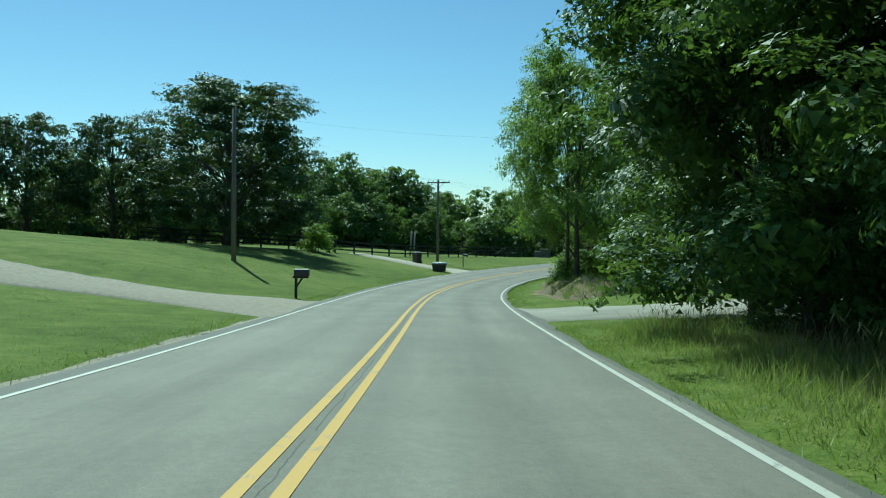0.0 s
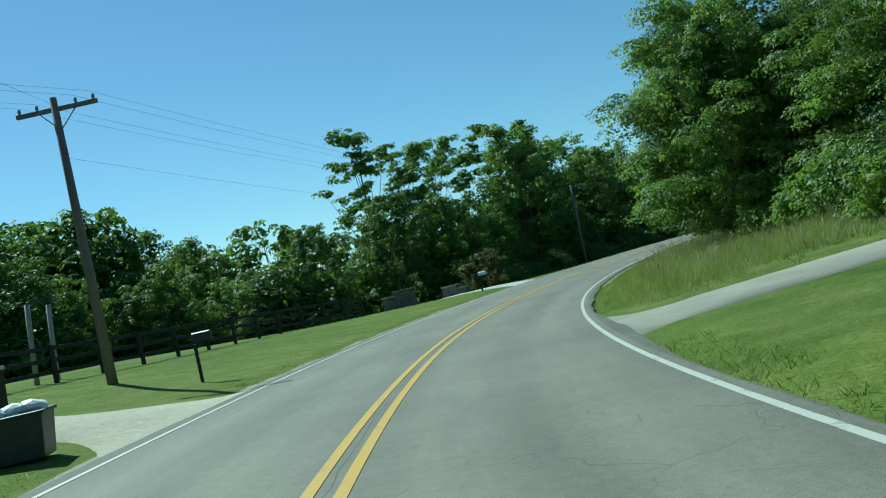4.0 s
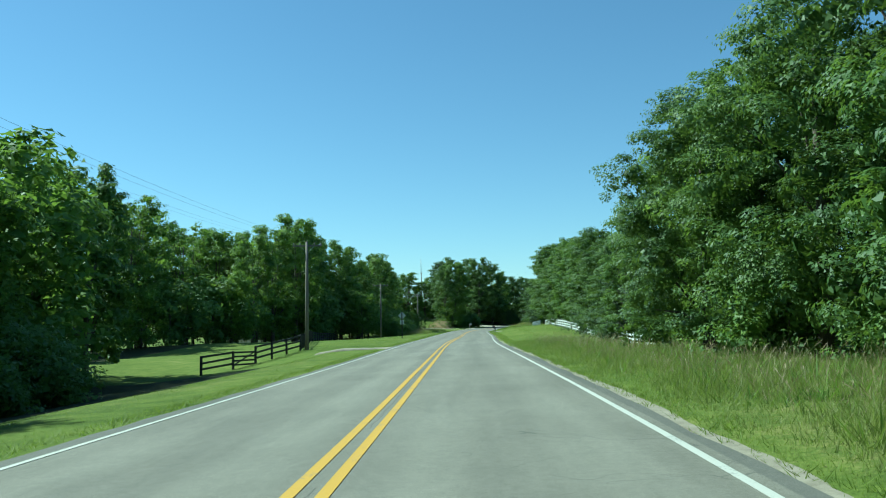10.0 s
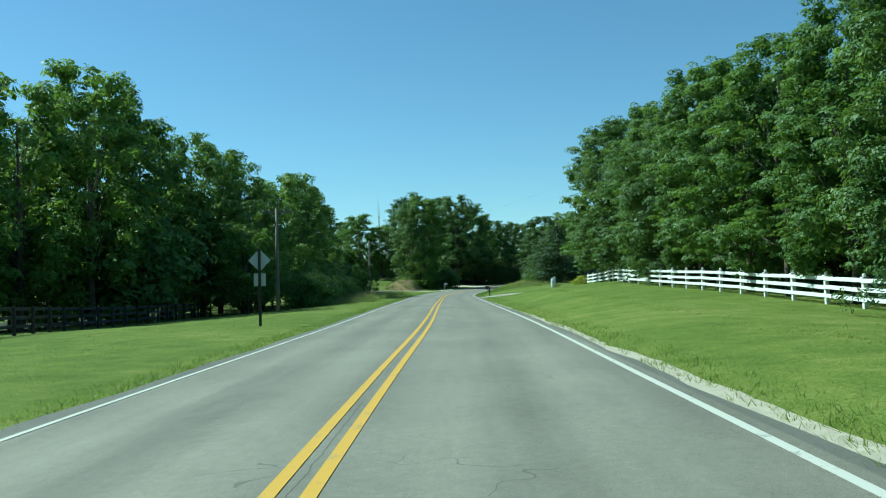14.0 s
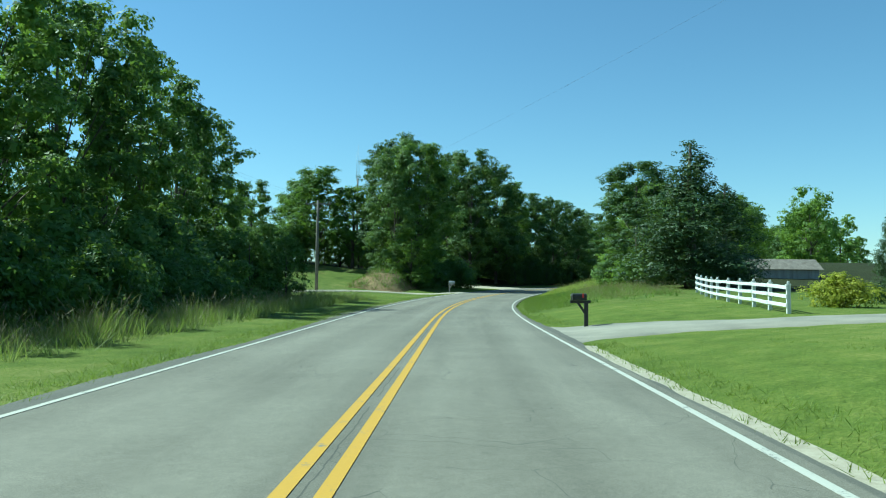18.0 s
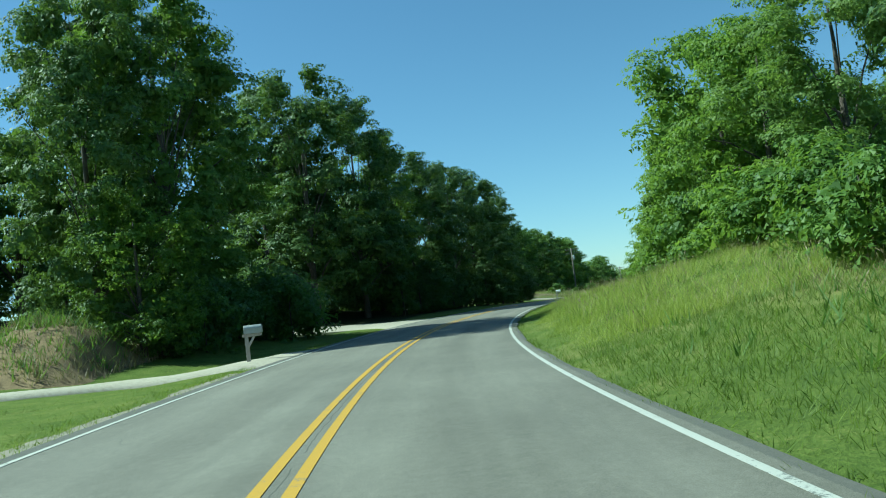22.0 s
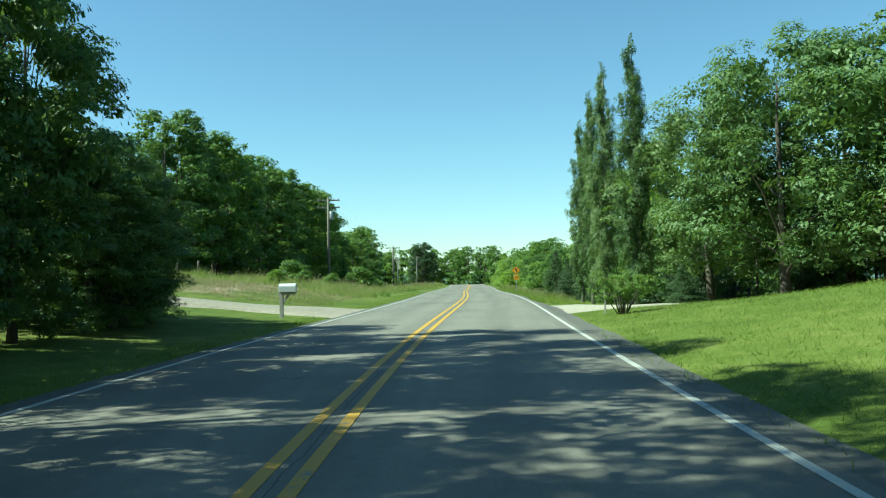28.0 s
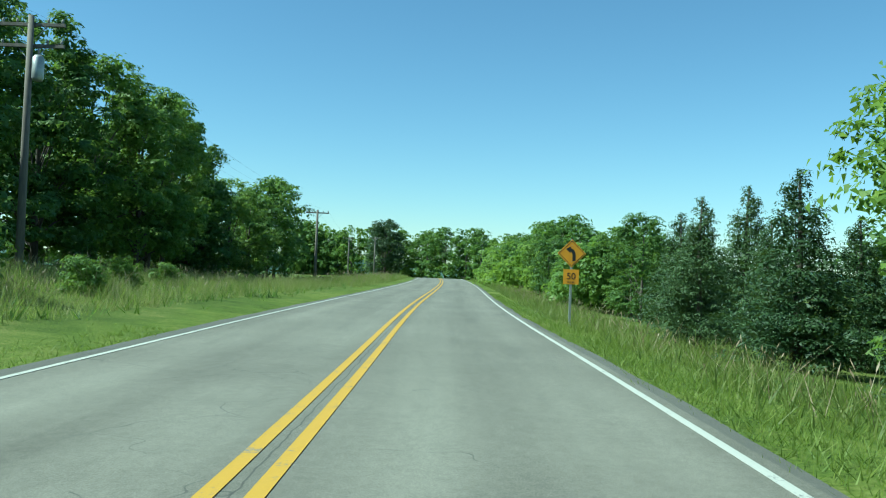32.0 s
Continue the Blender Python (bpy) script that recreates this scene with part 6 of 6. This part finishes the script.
# ---- grass ----


def blades(name, s0, s1, lat0, lat1, per_m2, h0, h1, width, material, label, seed, keep=None, clump=3, heads=False):
    """Loose upright blades, a stuff that nobody could count."""
    r = np.random.default_rng(seed)
    n = int(abs(s1 - s0) * abs(lat1 - lat0) * per_m2 / clump)
    s = r.uniform(s0, s1, n)
    u = r.random(n)
    lat = lat0 + (lat1 - lat0) * u
    if keep is not None:
        k = keep(s, lat, r)
        s, lat = s[k], lat[k]
    s, lat = np.repeat(s, clump) + r.normal(0, 0.07, len(s) * clump), np.repeat(lat, clump) + r.normal(0, 0.07, len(lat) * clump)
    x, y, _ = on_road(s, lat)
    z = ground_z(x, y) + bank_lift(s, lat)
    rim = np.interp(s, _s, _z) - np.interp(s, _s, _b) * lat - 0.04
    z = np.where(np.abs(lat) < 4.3, np.maximum(z, rim), z)      # turf stands level with the asphalt's edge
    n = len(x)
    h = r.uniform(h0, h1, n)
    if h1 > 0.3:
        patch = 0.5 + 0.5 * np.sin(s * 0.9 + 2 * np.sin(lat * 0.8)) * np.sin(lat * 1.1 + s * 0.13)
        h *= (0.35 + 0.85 * patch) * np.clip((np.abs(lat) - 3.7) / 1.7, 0.25, 1)
    a = r.uniform(0, 2 * math.pi, n)
    w = width * r.uniform(0.6, 1.4, n)
    lean = r.normal(0, 0.52 + 0.3 * (h1 < 0.2), (n, 2)) * h[:, None]
    base = np.stack([x, y, z - 0.02], 1)
    side = np.stack([np.cos(a) * w / 2, np.sin(a) * w / 2, 0 * a], 1)
    tip = base + np.stack([lean[:, 0], lean[:, 1], h], 1)
    v = np.stack([base - side, base + side, tip], 1).reshape(-1, 3)
    if heads:
        k = r.random(n) < 0.6
        up = np.stack([lean[k, 0], lean[k, 1], h[k]], 1) * 0.16
        wide = side[k] * 1.7
        v = np.concatenate([v, np.stack([tip[k] - wide + up * 0.2, tip[k] + wide, tip[k] + up], 1).reshape(-1, 3), np.stack([tip[k] + wide, tip[k] - wide + up * 0.2, tip[k] - up], 1).reshape(-1, 3)])
    me = quad_mesh(name, v, material, 3)
    return tagged(new(name, me), label, "grass", kind="stuff")


def off_drives(s, lat, r):
    k = np.ones(len(s), bool)
    for ds, w, skew, side in ((28, 3.6, 0.25, -1), (27.6, 3.4, -0.25, 1), (74, 2.4, 0.3, -1), (115, 2.4, 0.2, -1), (76.5, 2.6, 0.2, 1), (207, 2.4, -0.4, -1), (295, 2.7, -0.1, 1), (356, 2.4, -1, -1), (379.5, 4.6, 0.1, -1), (440.2, 2.4, -0.05, -1), (438, 2.8, 0.1, 1)):
        mid = ds + skew * (np.abs(lat) - 3.7)
        wide = w + 2.0 * np.clip(1 - (np.abs(lat) - 3.7) / 3, 0, 1)
        k &= ~((np.sign(lat) == side) & (np.abs(s - mid) < wide))
    return k


TALL, LAWN = "tall seeding verge grass, green and straw", "short mown lawn grass"
for k, (a, b, l0, l1, n, h0, h1, w, m) in enumerate((
        (-6, 21.5, 4.6, 9.5, 140, 0.22, 0.6, 0.011, BLADE_TALL), (82, 130, 4.4, 11.5, 105, 0.25, 0.65, 0.014, BLADE_TALL), (130, 205, 4.4, 10.5, 120, 0.15, 0.45, 0.013, BLADE_TALL),
        (316, 345, 7.0, 12.5, 90, 0.15, 0.42, 0.014, BLADE_TALL), (345, 412, 4.4, 12.0, 140, 0.18, 0.55, 0.012, BLADE_SUNLIT),
        (457, 520, -15, -5.8, 95, 0.25, 0.62, 0.014, BLADE_TALL), (520, 600, -11, -4.8, 30, 0.3, 0.7, 0.03, BLADE_TALL), (472, 600, 4.6, 8.5, 40, 0.25, 0.6, 0.025, BLADE_TALL), (284, 330, -13, -6.0, 60, 0.3, 0.8, 0.018, BLADE_TALL))):
    blades("tall_grass", a, b, l0, l1, n, h0, h1, w, m, TALL if m is BLADE_TALL else "tall verge grass in a sun-brightened green", 100 + k, off_drives)
    blades("seed_grass", a, b, l0 + (0.8 if l0 > 0 else 0), l1 - (0.8 if l0 < 0 else 0), n * (0.13 if a > 340 else 0.26), h0 + 0.1, h1 + 0.12, w * 0.7, STRAW, "straw-coloured seeding grass stems", 200 + k, off_drives, heads=True)
blades("weeds", 352.4, 360, -15, -9.8, 45, 0.2, 0.7, 0.04, LEAF_OAK, "green weeds on the straw-brown bank", 13, off_drives, 5)
for k, (a, b, l0, l1) in enumerate(((-6, 22, 4.6, 9), (80, 203, 4.6, 11), (313, 412, 4.8, 12), (456, 520, -13, -5))):
    blades("rank_weeds", a, b, l0, l1, 7, 0.2, 0.5, 0.035, LEAF_OAK, "dark broad-leaved weeds among the verge grass", 400 + k, off_drives, 6)
for k, (a, b, m, h) in enumerate(((-6, 22, BLADE_TALL, 0.36), (80, 130, BLADE_TALL, 0.44), (130, 203, BLADE_TALL, 0.32), (313, 345, BLADE_LAWN, 0.22), (345, 412, BLADE_SUNLIT, 0.4))):
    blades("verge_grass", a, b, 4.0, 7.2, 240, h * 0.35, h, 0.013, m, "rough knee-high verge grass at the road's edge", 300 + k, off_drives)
blades("weeds", 34, 61, 5.6, 9.0, 50, 0.15, 0.5, 0.022, BLADE_LAWN, "rank green weeds on the bare bank", 11, off_drives)
blades("dry_grass", 352.2, 360.5, -15.0, -9.4, 55, 0.15, 0.55, 0.03, STRAW, "dry brown grass on the bare bank", 12, off_drives)
for k, (a, b, l0, l1) in enumerate(((-4, 200, -4.6, -3.95), (200, 480, -4.6, -3.7), (26, 100, 3.5, 4.4), (100, 205, 3.74, 4.5), (205, 305, 3.66, 4.5), (305, 425, 3.54, 4.4), (-6, 21, 3.54, 4.4), (447, 520, 3.56, 4.4))):
    blades("edge_grass", a, b, l0, l1, 150, 0.04, 0.13, 0.012, BLADE_LAWN, "ragged grass fringe at the asphalt edge", 500 + k, off_drives, 7)
for k, (a, b) in enumerate(((-4, 60), (60, 130), (130, 210), (210, 300), (300, 372), (400, 480))):
    blades("lawn_edge", a, b, 3.95, 7.5, 130, 0.015, 0.048, 0.010, BLADE_LAWN, LAWN, 20 + k, off_drives, 4)
    blades("lawn_edge", a, b, -8, -4.1, 90, 0.02, 0.07, 0.010, BLADE_LAWN, LAWN, 40 + k, off_drives, 4)
for k, (a, b, l0, l1) in enumerate(((-4, 62, -17, -8), (62, 112, -12.5, -8), (200, 285, -12, -8), (26, 66, 7.5, 13), (440, 484, 7.5, 14), (300, 325, 7.5, 12))):
    blades("lawn_edge", a, b, l0, l1, 46, 0.02, 0.08, 0.014, BLADE_LAWN, LAWN, 70 + k, off_drives, 5)
blades("verge_grass", 447, 490, 3.75, 6.5, 110, 0.05, 0.2, 0.012, BLADE_LAWN, "rough ankle-high verge grass at the road's edge", 310, off_drives)
blades("lawn_edge", 204, 300, 7.5, 11.5, 60, 0.02, 0.07, 0.011, BLADE_LAWN, LAWN, 61, off_drives, 4)
blades("dry_grass", 442.8, 457, -17, -6.0, 150, 0.04, 0.16, 0.012, STRAW, "pale dry mown grass on the rise behind the mailbox", 63, off_drives, 5)
blades("tall_grass", 444, 462, -21, -15.5, 70, 0.3, 0.7, 0.02, BLADE_TALL, TALL, 64, off_drives)
blades("tall_grass", 443, 447, -7.6, -5.6, 90, 0.1, 0.35, 0.016, BLADE_TALL, TALL, 65, off_drives)
blades("lawn_edge", 404, 436, 4.0, 13, 170, 0.03, 0.12, 0.012, BLADE_LAWN, LAWN, 62, off_drives, 4)
